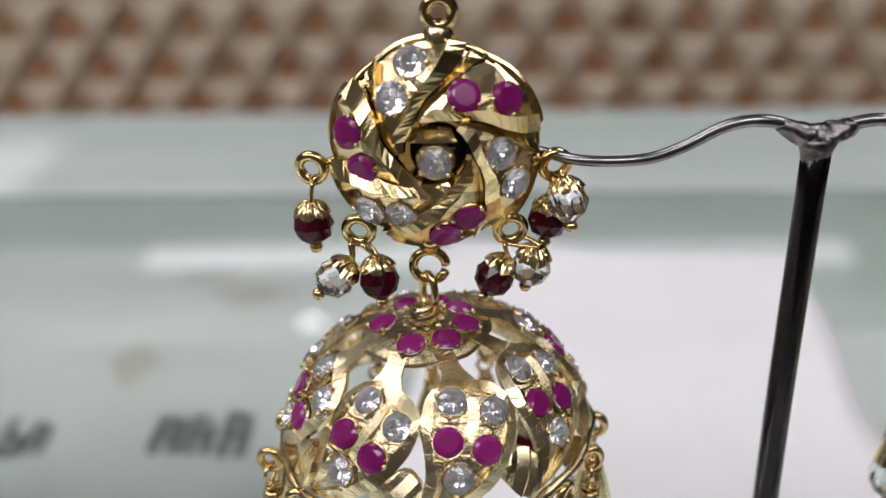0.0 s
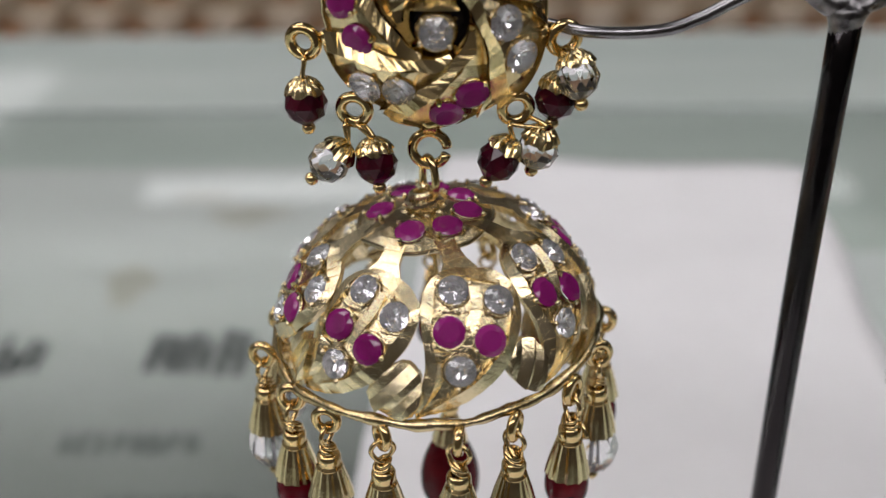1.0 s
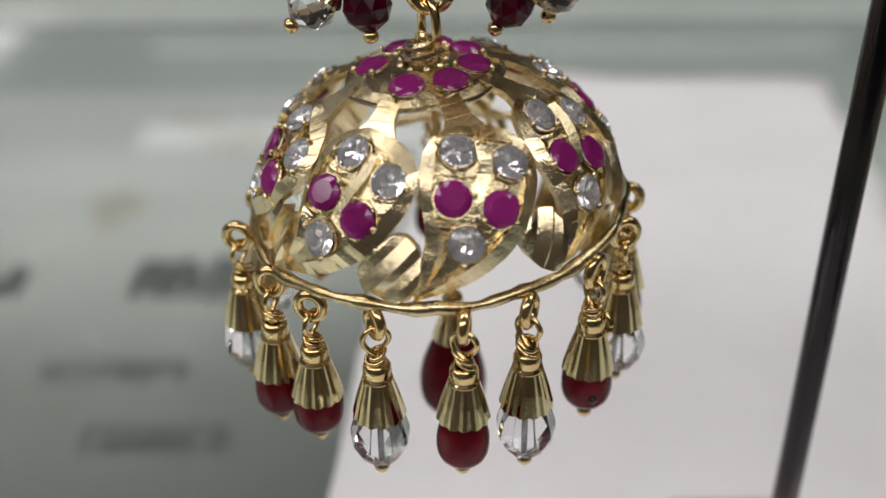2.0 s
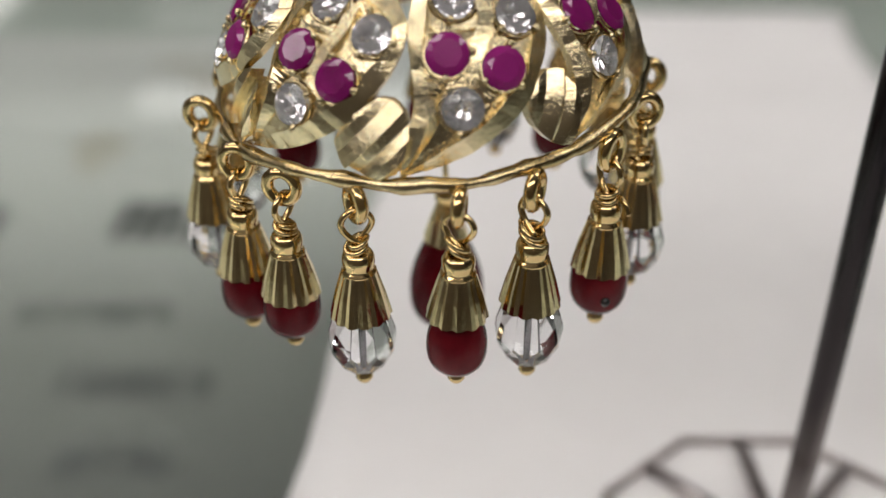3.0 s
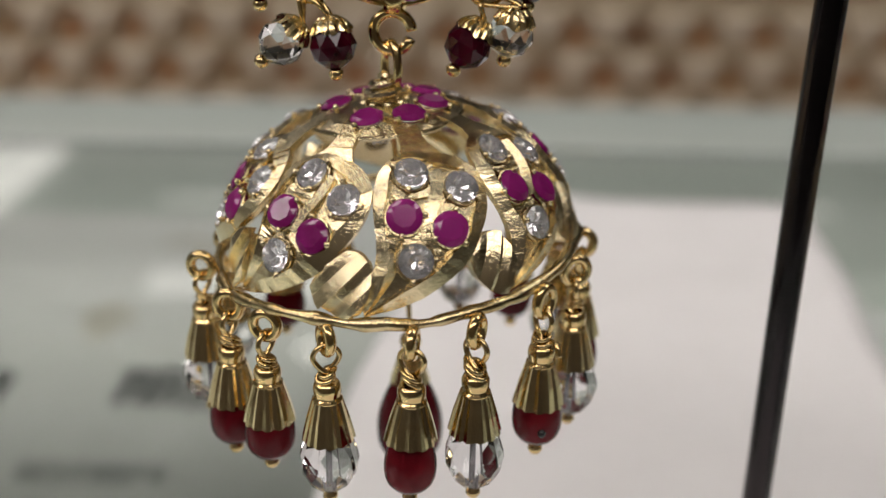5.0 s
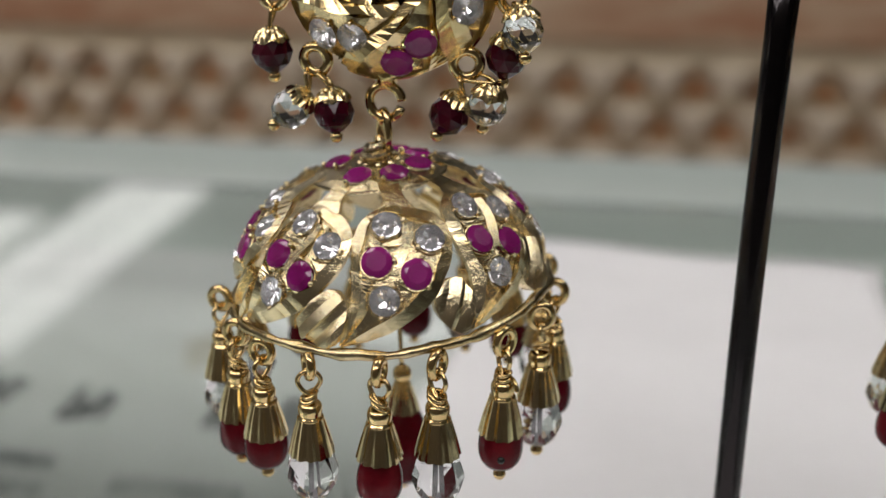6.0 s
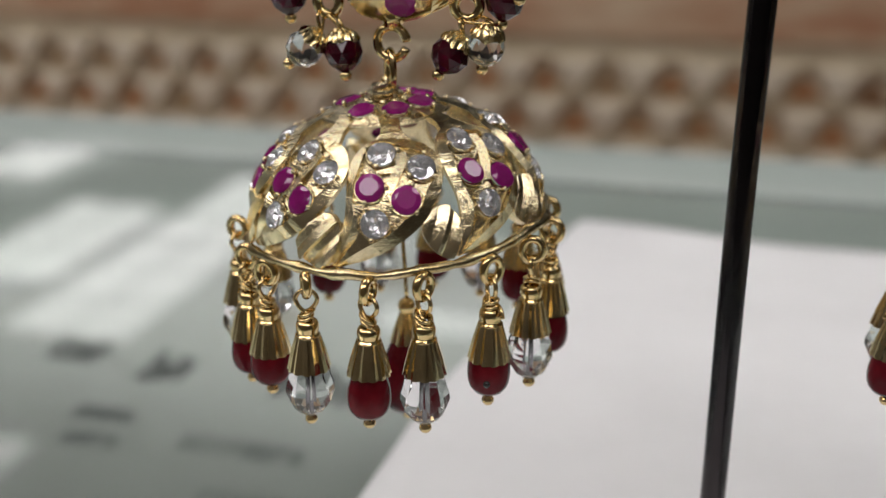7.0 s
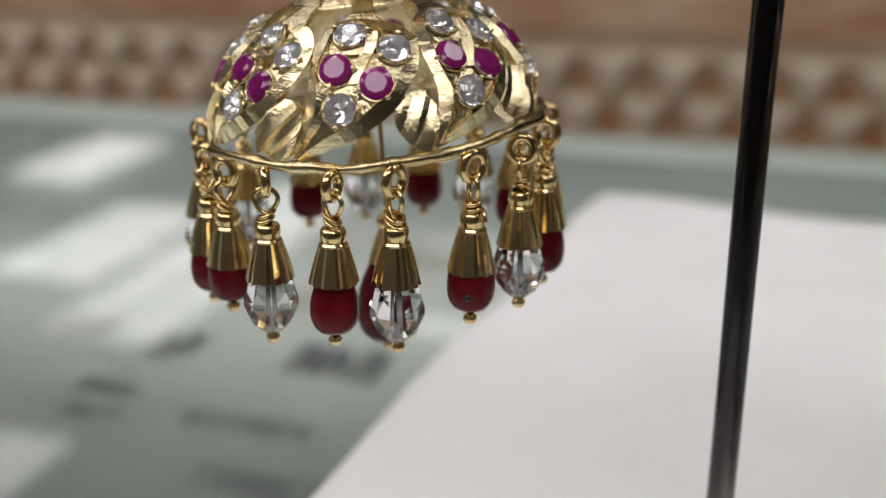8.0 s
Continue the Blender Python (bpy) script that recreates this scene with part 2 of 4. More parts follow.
def tube(points, radius, segs=10, closed=False):
    """A round bar along points; radius: one number or one for each point."""
    pts = [Vector(p) for p in points]
    n = len(pts)
    rad = radius if isinstance(radius, (list, tuple)) else [radius] * n
    vs, up = [], None
    for i, p in enumerate(pts):
        a = pts[(i - 1) % n] if closed or i else pts[0]
        b = pts[(i + 1) % n] if closed or i < n - 1 else pts[-1]
        t = (b - a).normalized()
        if up is None:
            up = t.orthogonal().normalized()
        up = (up - t * up.dot(t)).normalized()
        side = t.cross(up)
        for j in range(segs):
            w = 2 * math.pi * j / segs
            vs.append(p + rad[i] * (math.cos(w) * up + math.sin(w) * side))
    fs = grid_faces(n, segs)
    if closed:
        k = (n - 1) * segs
        # the section may have turned: join the seam at the nearest start
        first = vs[0]
        off = min(range(segs), key=lambda j: (vs[k + j] - first).length)
        fs += [(k + (j + off) % segs, k + (j + 1 + off) % segs, (j + 1) % segs, j) for j in range(segs)]
    else:
        fs += [tuple(range(segs)), tuple(range((n - 1) * segs, n * segs))]
    return Shape().add(vs, fs)


def ring(c, R, r, normal, n=26, segs=9, start=0.0, sweep=360.0, squash=1.0):
    """A wire ring round c in the plane across normal; open when sweep is under 360."""
    nz = Vector(normal).normalized()
    u = nz.cross(Vector((0, 0, 1)))
    u = (u if u.length > 0.1 else Vector((1, 0, 0))).normalized()
    w = nz.cross(u)
    closed = sweep > 359.9
    m = n if closed else n + 1
    pts = [Vector(c) + R * (math.cos(a) * u + squash * math.sin(a) * w) for a in (radians(start + sweep * i / n) for i in range(m))]
    return tube(pts, r, segs, closed)


def smooth_path(points, steps=6):
    """Catmull-Rom through points."""
    p = [Vector(q) for q in points]
    p = [2 * p[0] - p[1]] + p + [2 * p[-1] - p[-2]]
    out = []
    for i in range(1, len(p) - 2):
        for k in range(steps):
            t = k / steps
            a, b, c, d = p[i - 1], p[i], p[i + 1], p[i + 2]
            out.append(0.5 * (2 * b + (c - a) * t + (2 * a - 5 * b + 4 * c - d) * t * t + (3 * b - a - 3 * c + d) * t ** 3))
    return out + [p[-2]]


def box(lo, hi, bevel=0.0):
    """A block between two corners with its edges cut by bevel."""
    (x0, y0, z0), (x1, y1, z1) = lo, hi
    bm = bmesh.new()
    bmesh.ops.create_cube(bm, size=1.0, matrix=Matrix.Translation(((x0 + x1) / 2, (y0 + y1) / 2, (z0 + z1) / 2)) @ Matrix.Diagonal((x1 - x0, y1 - y0, z1 - z0, 1)))
    if bevel:
        bmesh.ops.bevel(bm, geom=bm.edges[:], offset=bevel, segments=2, affect="EDGES")
    s = Shape().add([v.co.copy() for v in bm.verts], [[v.index for v in f.verts] for f in bm.faces])
    bm.free()
    return s


def part(name, shape, mat, parent=None, label="", smooth=True, m=None):
    """ONE mesh object; m: its pose under the parent (metres)."""
    ob = new(name, shape if isinstance(shape, bpy.types.Mesh) else shape.mesh(name, mat, smooth))
    ob.parent = parent
    if m is not None:
        ob.matrix_basis = m
    return tagged(ob, label)


def at(x, y, z, rx=0, ry=0, rz=0):
    return pose(x * MM, y * MM, z * MM, rx, ry, rz)


def frame_to(c, normal, spin=0.0):
    """The pose in metres of a thing at c (mm) whose z axis points along normal."""
    q = Vector(normal).normalized().to_track_quat("Z", "Y").to_matrix().to_4x4()
    return Matrix.Translation(Vector(c) * MM) @ q @ Matrix.Rotation(radians(spin), 4, "Z")


def thing(name, m, label, category, group="", kind=""):
    ob = new(name)
    ob.empty_display_size = 0.01
    ob.matrix_basis = m
    return tagged(ob, label, category, group, kind)


def inside(p, poly):
    x, y, hit, n = p[0], p[1], False, len(poly)
    for i in range(n):
        (x0, y0), (x1, y1) = poly[i], poly[i - 1]
        if (y0 > y) != (y1 > y) and x < (x1 - x0) * (y - y0) / (y1 - y0) + x0:
            hit = not hit
    return hit


def plate(outline, holes, place, step, thick, relief, seed, edge=0.5):
    """A cut plate: outline and round holes (x, y, radius) on a flat chart, carried by place(x, y, height) into space."""
    from mathutils.geometry import delaunay_2d_cdt
    rng = random.Random(seed)
    pts = [Vector(p) for p in outline]
    border = len(pts)
    edges = [(i, (i + 1) % border) for i in range(border)]
    for hx, hy, hr in holes:
        k = len(pts)
        pts += [Vector((hx + hr * math.cos(a), hy + hr * math.sin(a))) for a in (2 * math.pi * i / 10 for i in range(10))]
        edges += [(k + i, k + (i + 1) % 10) for i in range(10)]
    fixed = len(pts)
    xs, ys = [p[0] for p in outline], [p[1] for p in outline]
    y, row = min(ys), 0
    while y < max(ys):
        x = min(xs) + (row % 2) * step / 2
        while x < max(xs):
            q = Vector((x + rng.uniform(-0.3, 0.3) * step, y + rng.uniform(-0.3, 0.3) * step))
            if inside(q, outline) and all((q - Vector(p)).length > 0.5 * step for p in pts[:fixed]) and all((q - Vector((hx, hy))).length > hr * 1.1 for hx, hy, hr in holes):
                pts.append(q)
            x += step
        y += step * 0.87
        row += 1
    vs, _, fs, *_ = delaunay_2d_cdt(pts, edges, [], 0, 1e-5)
    keep = []
    for f in fs:
        c = sum((vs[i] for i in f), Vector((0, 0))) / len(f)
        if inside(c, outline) and all((c - Vector((hx, hy))).length > hr * 0.93 for hx, hy, hr in holes):
            keep.append(tuple(f))
    h = []
    for i, p in enumerate(vs):
        d = min((p - Vector(q)).length for q in outline)
        h.append(thick + (relief * rng.uniform(-1, 1) if d > 0.05 else -edge * thick))
    n = len(vs)
    s = Shape().add([place(p.x, p.y, h[i]) for i, p in enumerate(vs)] + [place(p.x, p.y, 0.0) for p in vs], [])
    count = {}
    for f in keep:
        s.f.append(f)
        s.f.append(tuple(i + n for i in reversed(f)))
        for a, b in zip(f, f[1:] + f[:1]):
            count[(a, b)] = count.get((a, b), 0) + 1
    for a, b in count:
        if (b, a) not in count:
            s.f.append((b, a, a + n, b + n))
    return s


def along(points, f):
    """The point at the share f of the length of a line of points (tuples of equal size)."""
    d = [math.dist(a[:2], b[:2]) for a, b in zip(points, points[1:])]
    left = f * sum(d)
    for k, w in enumerate(d):
        if left <= w or k == len(d) - 1:
            q = max(0.0, min(1.0, left / w))
            return tuple(u + (v - u) * q for u, v in zip(points[k], points[k + 1]))
        left -= w


def cuts(outer, inner, n, place, seed, tip=0.02, deep=0.55, steps=2):
    """Flat cuts of the tool in a row between two lines of (x, y, height), each stepped a little against the next."""
    rng, f, vs = random.Random(seed), [0.0], []
    for k in range(n):
        f.append(f[-1] + rng.uniform(0.7, 1.3))
    f = [q / f[-1] for q in f]
    for k, (a, b) in enumerate(zip(f, f[1:])):
        jog, roll = rng.uniform(0.3, 1) * rng.choice((-tip, tip)), rng.uniform(-tip, tip)
        for i in range(steps + 1):
            if tip == 0 and k and i == 0:
                continue
            q, lean = a + (b - a) * i / steps, jog * (1 - 2 * i / steps)
            (x0, y0, h0), (x1, y1, h1) = along(outer, q), along(inner, q)
            h0, h1 = h0 + lean + roll, h1 + lean - roll
            vs += [place(x0, y0, h0), place(x1, y1, h1), place(x1, y1, h1 - deep), place(x0, y0, h0 - deep)]
    rows = len(vs) // 4
    return Shape().add(vs, grid_faces(rows, 4) + [(0, 1, 2, 3), tuple(range(4 * rows - 4, 4 * rows))])


def spline2(points, steps=3):
    """A closed smooth outline through points of a chart."""
    n, out = len(points), []
    for i in range(n):
        a, b, c, d = (Vector(points[(i + k) % n]) for k in (-1, 0, 1, 2))
        for k in range(steps):
            t = k / steps
            q = 0.5 * (2 * b + (c - a) * t + (2 * a - 5 * b + 4 * c - d) * t * t + (3 * b - a - 3 * c + d) * t ** 3)
            out.append((q.x, q.y))
    return out


# ---------------------------------------------------------------- the room
Z0 = TOP * 1000


def slab(name, lo, hi, mat, kind="structure", label="", category=""):
    return tagged(part(name, box(lo, hi), mat, None, label, False), "", category, "", kind)


slab("floor", (-5200, -1600, -60), (3600, 8000, 0), FLOOR)
slab("ceiling", (-5200, -1600, 2700), (3600, 8000, 2760), CEIL)
slab("wall_north", (-5200, 8000, 0), (3600, 8100, 2760), WALLS)
# unseen walls: dark south and east, pale west, added to shape the gold's reflections
slab("wall_south", (-5200, -1700, 0), (3600, -1600, 2760), REFLECTED_DARK)
slab("wall_west", (-5300, -1700, 0), (-5200, 8100, 2760), REFLECTED_PALE)
slab("wall_east", (3600, -1700, 0), (3700, 8100, 2760), REFLECTED_DARK)


def ceiling_panel(glow):
    """A flat square-edged light panel, its base in the ceiling."""
    t = thing("ceiling_light", at(0, 0, 2700), "flat white light panel in the pale ceiling", "ceiling light", "ceiling lights")
    f = Shape()
    for lo, hi in (((-310, -610, -14), (310, -590, 0)), ((-310, 590, -14), (310, 610, 0)), ((-310, -590, -14), (-290, 590, 0)), ((290, -590, -14), (310, 590, 0))):
        f.join(box(lo, hi, 2))
    part("frame", f, FRAME, t, "", False)
    part("diffuser", box((-289, -589, -10), (289, 589, -3)), glow, t, "glowing white diffuser", False)
    part("long_bar", box((-11, -588, -15), (11, 588, -10.5), 1), FRAME, t, "", False)
    for y in (-196, 196):
        part("crossbar", box((-288, y - 9, -14), (288, y + 9, -10.5), 1), FRAME, t, "", False)
    return t


# near panels unseen, added as light; far ones are mirrored in the glass
unseen_panel, far_panel = ceiling_panel(GLOW), ceiling_panel(GLOW_FAR)
unseen_panel.matrix_basis = at(-900, 500, 2700, 0, 0, 90)
for px, py, turn in ((1400, 500, 90), (-900, -1300, 90), (500, -1300, 90), (-2450, -300, 0), (-2200, -1300, 90)):
    copy_thing(unseen_panel, at(px, py, 2700, 0, 0, turn))
far_panel.matrix_basis = at(-2500, 3980, 2700)
for px, py in ((-2500, 5180), (-2360, 2010), (-4300, 6050), (-3200, 4500)):
    copy_thing(far_panel, at(px, py, 2700))


def downlight(x, y):
    t = thing("downlight", at(x, y, 2700), "small round spot lamp in the ceiling", "spot lamp", "spot lamps")
    part("collar", lathe([(70, 0), (72, -6), (60, -9), (48, -4)], 28), FRAME, t)
    part("lens", lathe([(46, -2), (46, -4), (10, -6)], 24), GLOW_SPOT, t, "glowing lens")


for px, py in ((-510, 3340), (1210, 3160)):
    downlight(px, py)


def strip_light(x0, x1, y, w):
    t = thing("strip_light", at((x0 + x1) / 2, y, 2700), "long white strip light along the ceiling", "strip light", "strip lights")
    h = (x1 - x0) / 2
    part("housing", box((-h - 8, -w / 2 - 6, -30), (h + 8, w / 2 + 6, 0), 3), FRAME, t, "", False)
    part("diffuser", box((-h, -w / 2, -36), (h, w / 2, -30.5)), GLOW_STRIP, t, "glowing diffuser", False)


strip_light(-1250, 1650, 3850, 200)
strip_light(-1450, 1900, 4860, 60)

# ---------------------------------------------------------------- the counter
counter = thing("display_counter", at(0, 0, 0), "glass-topped jewellery display counter with pale green edges", "counter")
glass_top = part("glass_top", box((-1500, -130, Z0 - 4), (420, 192, Z0), 0.8), PANE, counter, "clear greenish float glass", False)
glass_top.visible_shadow = False
part("edge_trim", box((-1500, 192.3, Z0 - 4), (420, 193.6, Z0 - 0.2), 0.4), FRAME, counter, "pale green glass edge", False)
part("tray", box((-1490, -120, Z0 - 60), (410, 192, Z0 - 49)), TRAY, counter, "pale lined tray", False)
part("rear_ledge", box((-1490, 192.5, Z0 - 60), (410, 421, Z0 - 49)), LEDGE, counter, "pale green-grey ledge behind the glass", False)
part("back_panel", box((-1500, 421.5, Z0 - 60), (420, 429, Z0 - 49.5)), LEDGE, counter, "", False)
part("front_panel", box((-1500, -129, Z0 - 60), (420, -120.5, Z0 - 4.5)), FRAME, counter, "", False)
part("side_panel", box((-1500, -120, Z0 - 60), (-1490.5, 421, Z0 - 4.5)), FRAME, counter, "", False)
part("side_panel", box((410.5, -120, Z0 - 60), (420, 421, Z0 - 4.5)), FRAME, counter, "", False)
part("cabinet", box((-1500, -129, 0), (420, 429, Z0 - 60.5), 4), WOOD, counter, "brown wooden base", False)

back_counter = thing("back_counter", at(0, 0, 0), "brown wooden shelf unit behind the counter", "cabinet")
part("top_board", box((-1500, 640, Z0 - 254), (1200, 1400, Z0 - 226), 3), SHELF, back_counter, "", False)
part("body", box((-1490, 648, 0), (1190, 1390, Z0 - 254.5)), SHELF, back_counter, "", False)

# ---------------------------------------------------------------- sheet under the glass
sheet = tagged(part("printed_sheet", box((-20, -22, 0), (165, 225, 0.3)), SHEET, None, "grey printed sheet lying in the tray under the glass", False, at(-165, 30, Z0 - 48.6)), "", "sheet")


def bars(x0, x1, y, h, n, seed, ink):
    """A line of print that cannot be read: plain strokes of its size, one part for each sign."""
    rng = random.Random(seed)
    w = (x1 - x0) / n
    for i in range(n):
        left, dy, wide = x0 + i * w + 165, h * rng.uniform(0.75, 1.0) / 2, rng.uniform(0.78, 0.95) * w
        pen = min(0.38 * wide, 0.3 * h)
        s = box((left, y - 30 - dy, 0.32), (left + pen, y - 30 + dy, 0.42))
        if rng.random() < 0.75:
            s.join(box((left + wide - pen, y - 30 - dy, 0.32), (left + wide, y - 30 + dy * rng.uniform(0.1, 0.9), 0.42)))
        for level in rng.sample((-0.8, 0.0, 0.75), 2):
            s.join(box((left + pen * 0.8, y - 30 + dy * level - pen / 2, 0.325), (left + wide - pen * 0.8, y - 30 + dy * level + pen / 2, 0.415)))
        part("printed_bar", s, ink, sheet, "", False)


# brown reflections in the glass, put on the sheet as flat coloured patches
for cx, cy, r, tall in ((-64, 218, 13, 0.45), (-90, 174, 6.5, 1.5), (-80, 232, 9, 0.5)):
    blot = [(r * (1 + 0.3 * math.sin(3 * a + r)) * math.cos(a), r * tall * (1 + 0.25 * math.sin(2 * a + cx)) * math.sin(a)) for a in (2 * math.pi * i / 24 for i in range(24))]
    part("reflection_patch", Shape().add([(x + cx + 165, y + cy - 30, 0.32) for x, y in blot] + [(x + cx + 165, y + cy - 30, 0.4) for x, y in blot],
         [tuple(range(24)), tuple(range(24, 48))] + [(i, (i + 1) % 24, 24 + (i + 1) % 24, 24 + i) for i in range(24)]), BROWN_REFLECTION, sheet, "faint brown reflection painted on the sheet", False)
bars(-76, -49, 140, 22, 3, 14, INK)
bars(-115, -101, 139, 18, 2, 2, INK)
bars(-147, -130, 143, 17, 3, 3, FAINT)
bars(-87, -55, 104, 9, 8, 4, FAINT)
bars(-120, -103, 111, 8, 4, 8, FAINT)
bars(-116, -101, 99, 7, 4, 9, FAINT)
bars(-72, -43, 82, 9, 7, 5, FAINT)
bars(-66, -46, 61, 7, 5, 6, FAINT)

# ---------------------------------------------------------------- paper under the stand
def paper_shape():
    """A card with slightly wavy edges, 86 mm wide."""
    s, nx, ny = Shape(), 18, 46
    for k in (0, 1):
        for j in range(ny + 1):
            for i in range(nx + 1):
                u, v = i / nx, j / ny
                e = (0.9 * math.sin(v * 19) + 0.7 * noise.noise((v * 40, 3, 0))) * (1 - u) ** 6 + 0.7 * math.sin(v * 31 + 1) * u ** 8
                f = 1.4 * math.sin(u * 9) * v ** 10
                lift = 1.2 * max(0, noise.noise((u * 3, v * 6, 0))) * ((1 - u) ** 8 + u ** 8)
                s.v.append(Vector((86 * u + e, 245 * v + f, 0.25 * k + lift)))
    n = (nx + 1) * (ny + 1)
    s.f = grid_faces(ny + 1, nx + 1, False)
    s.f += [tuple(i + n for i in reversed(f)) for f in s.f]
    loop = list(range(nx + 1)) + [nx + (nx + 1) * j for j in range(1, ny + 1)] + [n - 1 - i for i in range(1, nx + 1)] + [(nx + 1) * j for j in range(ny - 1, 0, -1)]
    s.f += [(a, b, b + n, a + n) for a, b in zip(loop, loop[1:] + loop[:1])]
    return s


tagged(part("paper", paper_shape(), PAPER, None, "white sheet of paper lying on the glass counter", True, at(-27, -86, Z0 + 0.1, 0, 0, -6.4)), "", "paper")

# ---------------------------------------------------------------- lattice strip behind the counter
lattice = thing("lattice_strip", at(0, 825, Z0), "beige panel of triangular lattice with brown hollows under a brown board", "lattice")
PITCH, RISE = 54.9, 36.6


def prism(tri, y0, y1, inset):
    """A triangular block from y1 (back) to y0 (front), its front narrowed by inset."""
    c = sum((Vector(p) for p in tri), Vector((0, 0))) / 3
    back = [(p[0], y1, p[1]) for p in tri]
    front = [(p[0] + (c.x - p[0]) * inset, y0, p[1] + (c.y - p[1]) * inset) for p in tri]
    return Shape().add(back + front, [(0, 1, 2), (3, 5, 4), (0, 3, 4, 1), (1, 4, 5, 2), (2, 5, 3, 0)])


def lattice_rail(z, h):
    return box((-880, 2, z - h / 2), (680, 9, z + h / 2), 1.5)


part("backing", box((-880, 9.5, -225.5), (680, 16, -54)), TAN, lattice, "", False)
part("board", box((-880, 4, -53.5), (680, 16, -4), 2), BOARD, lattice, "brown board with paler streaks", False)
for row in range(5):
    part("rail", lattice_rail(-71 - RISE * row, 5.0), TAN, lattice, "", False)
down = prism(((-21.5, 16.2), (21.5, 16.2), (0, -15.2)), -2.0, 9.3, 0.2).mesh("tile", BEIGE, False)
up = prism(((-15.5, -14.5), (15.5, -14.5), (0, 11.5)), 7.0, 9.4, 0.15).mesh("hollow", HOLLOW, False)
rng = random.Random(5)
for row in range(4):
    z = -88.5 - RISE * row
    for k in range(-15, 11):
        x = PITCH * (k + 0.5 * (row % 2)) - 3
        lean = at(0, 0, 0, 0, rng.uniform(-9, 9), 0) @ Matrix.Diagonal((rng.uniform(0.7, 1.05), 1, rng.uniform(0.8, 1.05), 1))
        part("hollow", up, None, lattice, m=at(x, 0, z) @ lean)
        part("tile", down, None, lattice, m=at(x + PITCH / 2, 0, z + 1.0) @ Matrix.Rotation(radians(rng.uniform(-2, 2)), 4, "Y"))

# ---------------------------------------------------------------- earring stand
stand = thing("earring_stand", at(32.5, -1.0, Z0 + 0.4), "black metal earring stand with two curved arms and a wheel-shaped base", "earring stand")
post_pts = [(0.55 * math.sin(i * 0.5) * 0.2, 0, 2 + 78.0 * i / 14) for i in range(15)]
part("post", tube(post_pts, [1.25] * 14 + [1.3], 18), BLACK, stand, "dark polished rod with scuffed edges")
ARM = [(0.6, 0, 79.6), (-2.4, 0.2, 80.9), (-5.1, 0, 81.5), (-8.0, 0, 81.0), (-11.7, 0, 79.1), (-15.0, 0, 78.1), (-20.3, 0.6, 77.9), (-25, 4.2, 77.9), (-30.0, 4.6, 78.0), (-33.6, 4.4, 78.9)]
for sgn in (1, -1):
    pts = smooth_path([(sgn * x * (1.0 if sgn > 0 else 0.95), y, z) for x, y, z in ARM], 7)
    n = len(pts)
    part("arm", tube(pts, [0.62 - 0.12 * min(1, i / (0.6 * n)) for i in range(n)], 12), ARM_METAL, stand, "thin bent dark wire arm with a bright sheen")


def weld_shape():
    """A lumpy saddle of weld over the head of the post."""
    path = smooth_path([(-3.3, 0.1, 81.1), (-1.8, 0.1, 80.5), (0, 0, 79.9), (1.8, 0.1, 80.5), (3.3, 0.1, 81.1)], 9)
    s = tube(path, [0.62 + 0.55 * math.cos(math.pi * (i / (len(path) - 1) - 0.5)) for i in range(len(path))], 22)
    for p in s.v:
        p += 0.28 * noise.noise_vector(p * 0.8) + 0.07 * noise.noise_vector(p * 2.4)
    return s.join(lathe([(1.2, 77.6), (1.28, 78.4), (1.5, 79.1), (1.75, 79.7), (1.2, 80.3)], 18))


part("weld", weld_shape(), WELD, stand, "lumpy bright weld")
SIDES = 9
corner = [(17.7 * math.sin(radians(-60 + 40 * i)), 17.7 * math.cos(radians(-60 + 40 * i)), 0.6) for i in range(SIDES)]
part("base_ring", tube([Vector(corner[i]).lerp(Vector(corner[(i + 1) % SIDES]), k / 3) for i in range(SIDES) for k in range(3)], 0.5, 8, True), BASE, stand, "many-sided wire rim")
for i in range(SIDES):
    mid = Vector(corner[i]).lerp(Vector(corner[(i + 1) % SIDES]), 0.5)
    part("spoke", tube([mid, mid * 0.66 + Vector((0, 0, 0.7)), mid * 0.33 + Vector((0, 0, 1.2)), Vector((0, 0, 2.2))], [0.7, 0.85, 0.95, 1.0], 8), BASE, stand)
part("hub", lathe([(3.4, 0.4), (3.6, 1.6), (2.6, 3.2), (1.5, 4.6)], 20), BLACK, stand)

# ---------------------------------------------------------------- earring
# own zero: on the glass under the middle of the bell
DR, DH = 14.2, 11.75                       # bell: radius at the rim and height
LEAN_AXIS = Vector((-0.08, -0.046, 1.0)).normalized()
ax = Vector((0, 1, 0)).cross(LEAN_AXIS).normalized()
ay = LEAN_AXIS.cross(ax)
BELL = Matrix((ax, ay, LEAN_AXIS)).transposed().to_4x4()
BELL.translation = Vector((-0.55, 0, 50.8)) * MM


def bell(theta, phi, h=0.0):
    """A point of the bell: theta round from the front, phi down from the top, h proud of it."""
    t, p = radians(theta), radians(phi)
    q = Vector((math.sin(t) * math.sin(p) * DR, -math.cos(t) * math.sin(p) * DR, math.cos(p) * DH))
    nrm = Vector((q.x / DR ** 2, q.y / DR ** 2, q.z / DH ** 2)).normalized()
    return q + h * nrm


def bell_normal(theta, phi):
    return (bell(theta, phi, 1.0) - bell(theta, phi)).normalized()


CH = 0.2        # chart millimetres to a degree along theta
CV = 0.235


def bell_place(x, y, h):
    return bell(x / CH, y / CV, h)


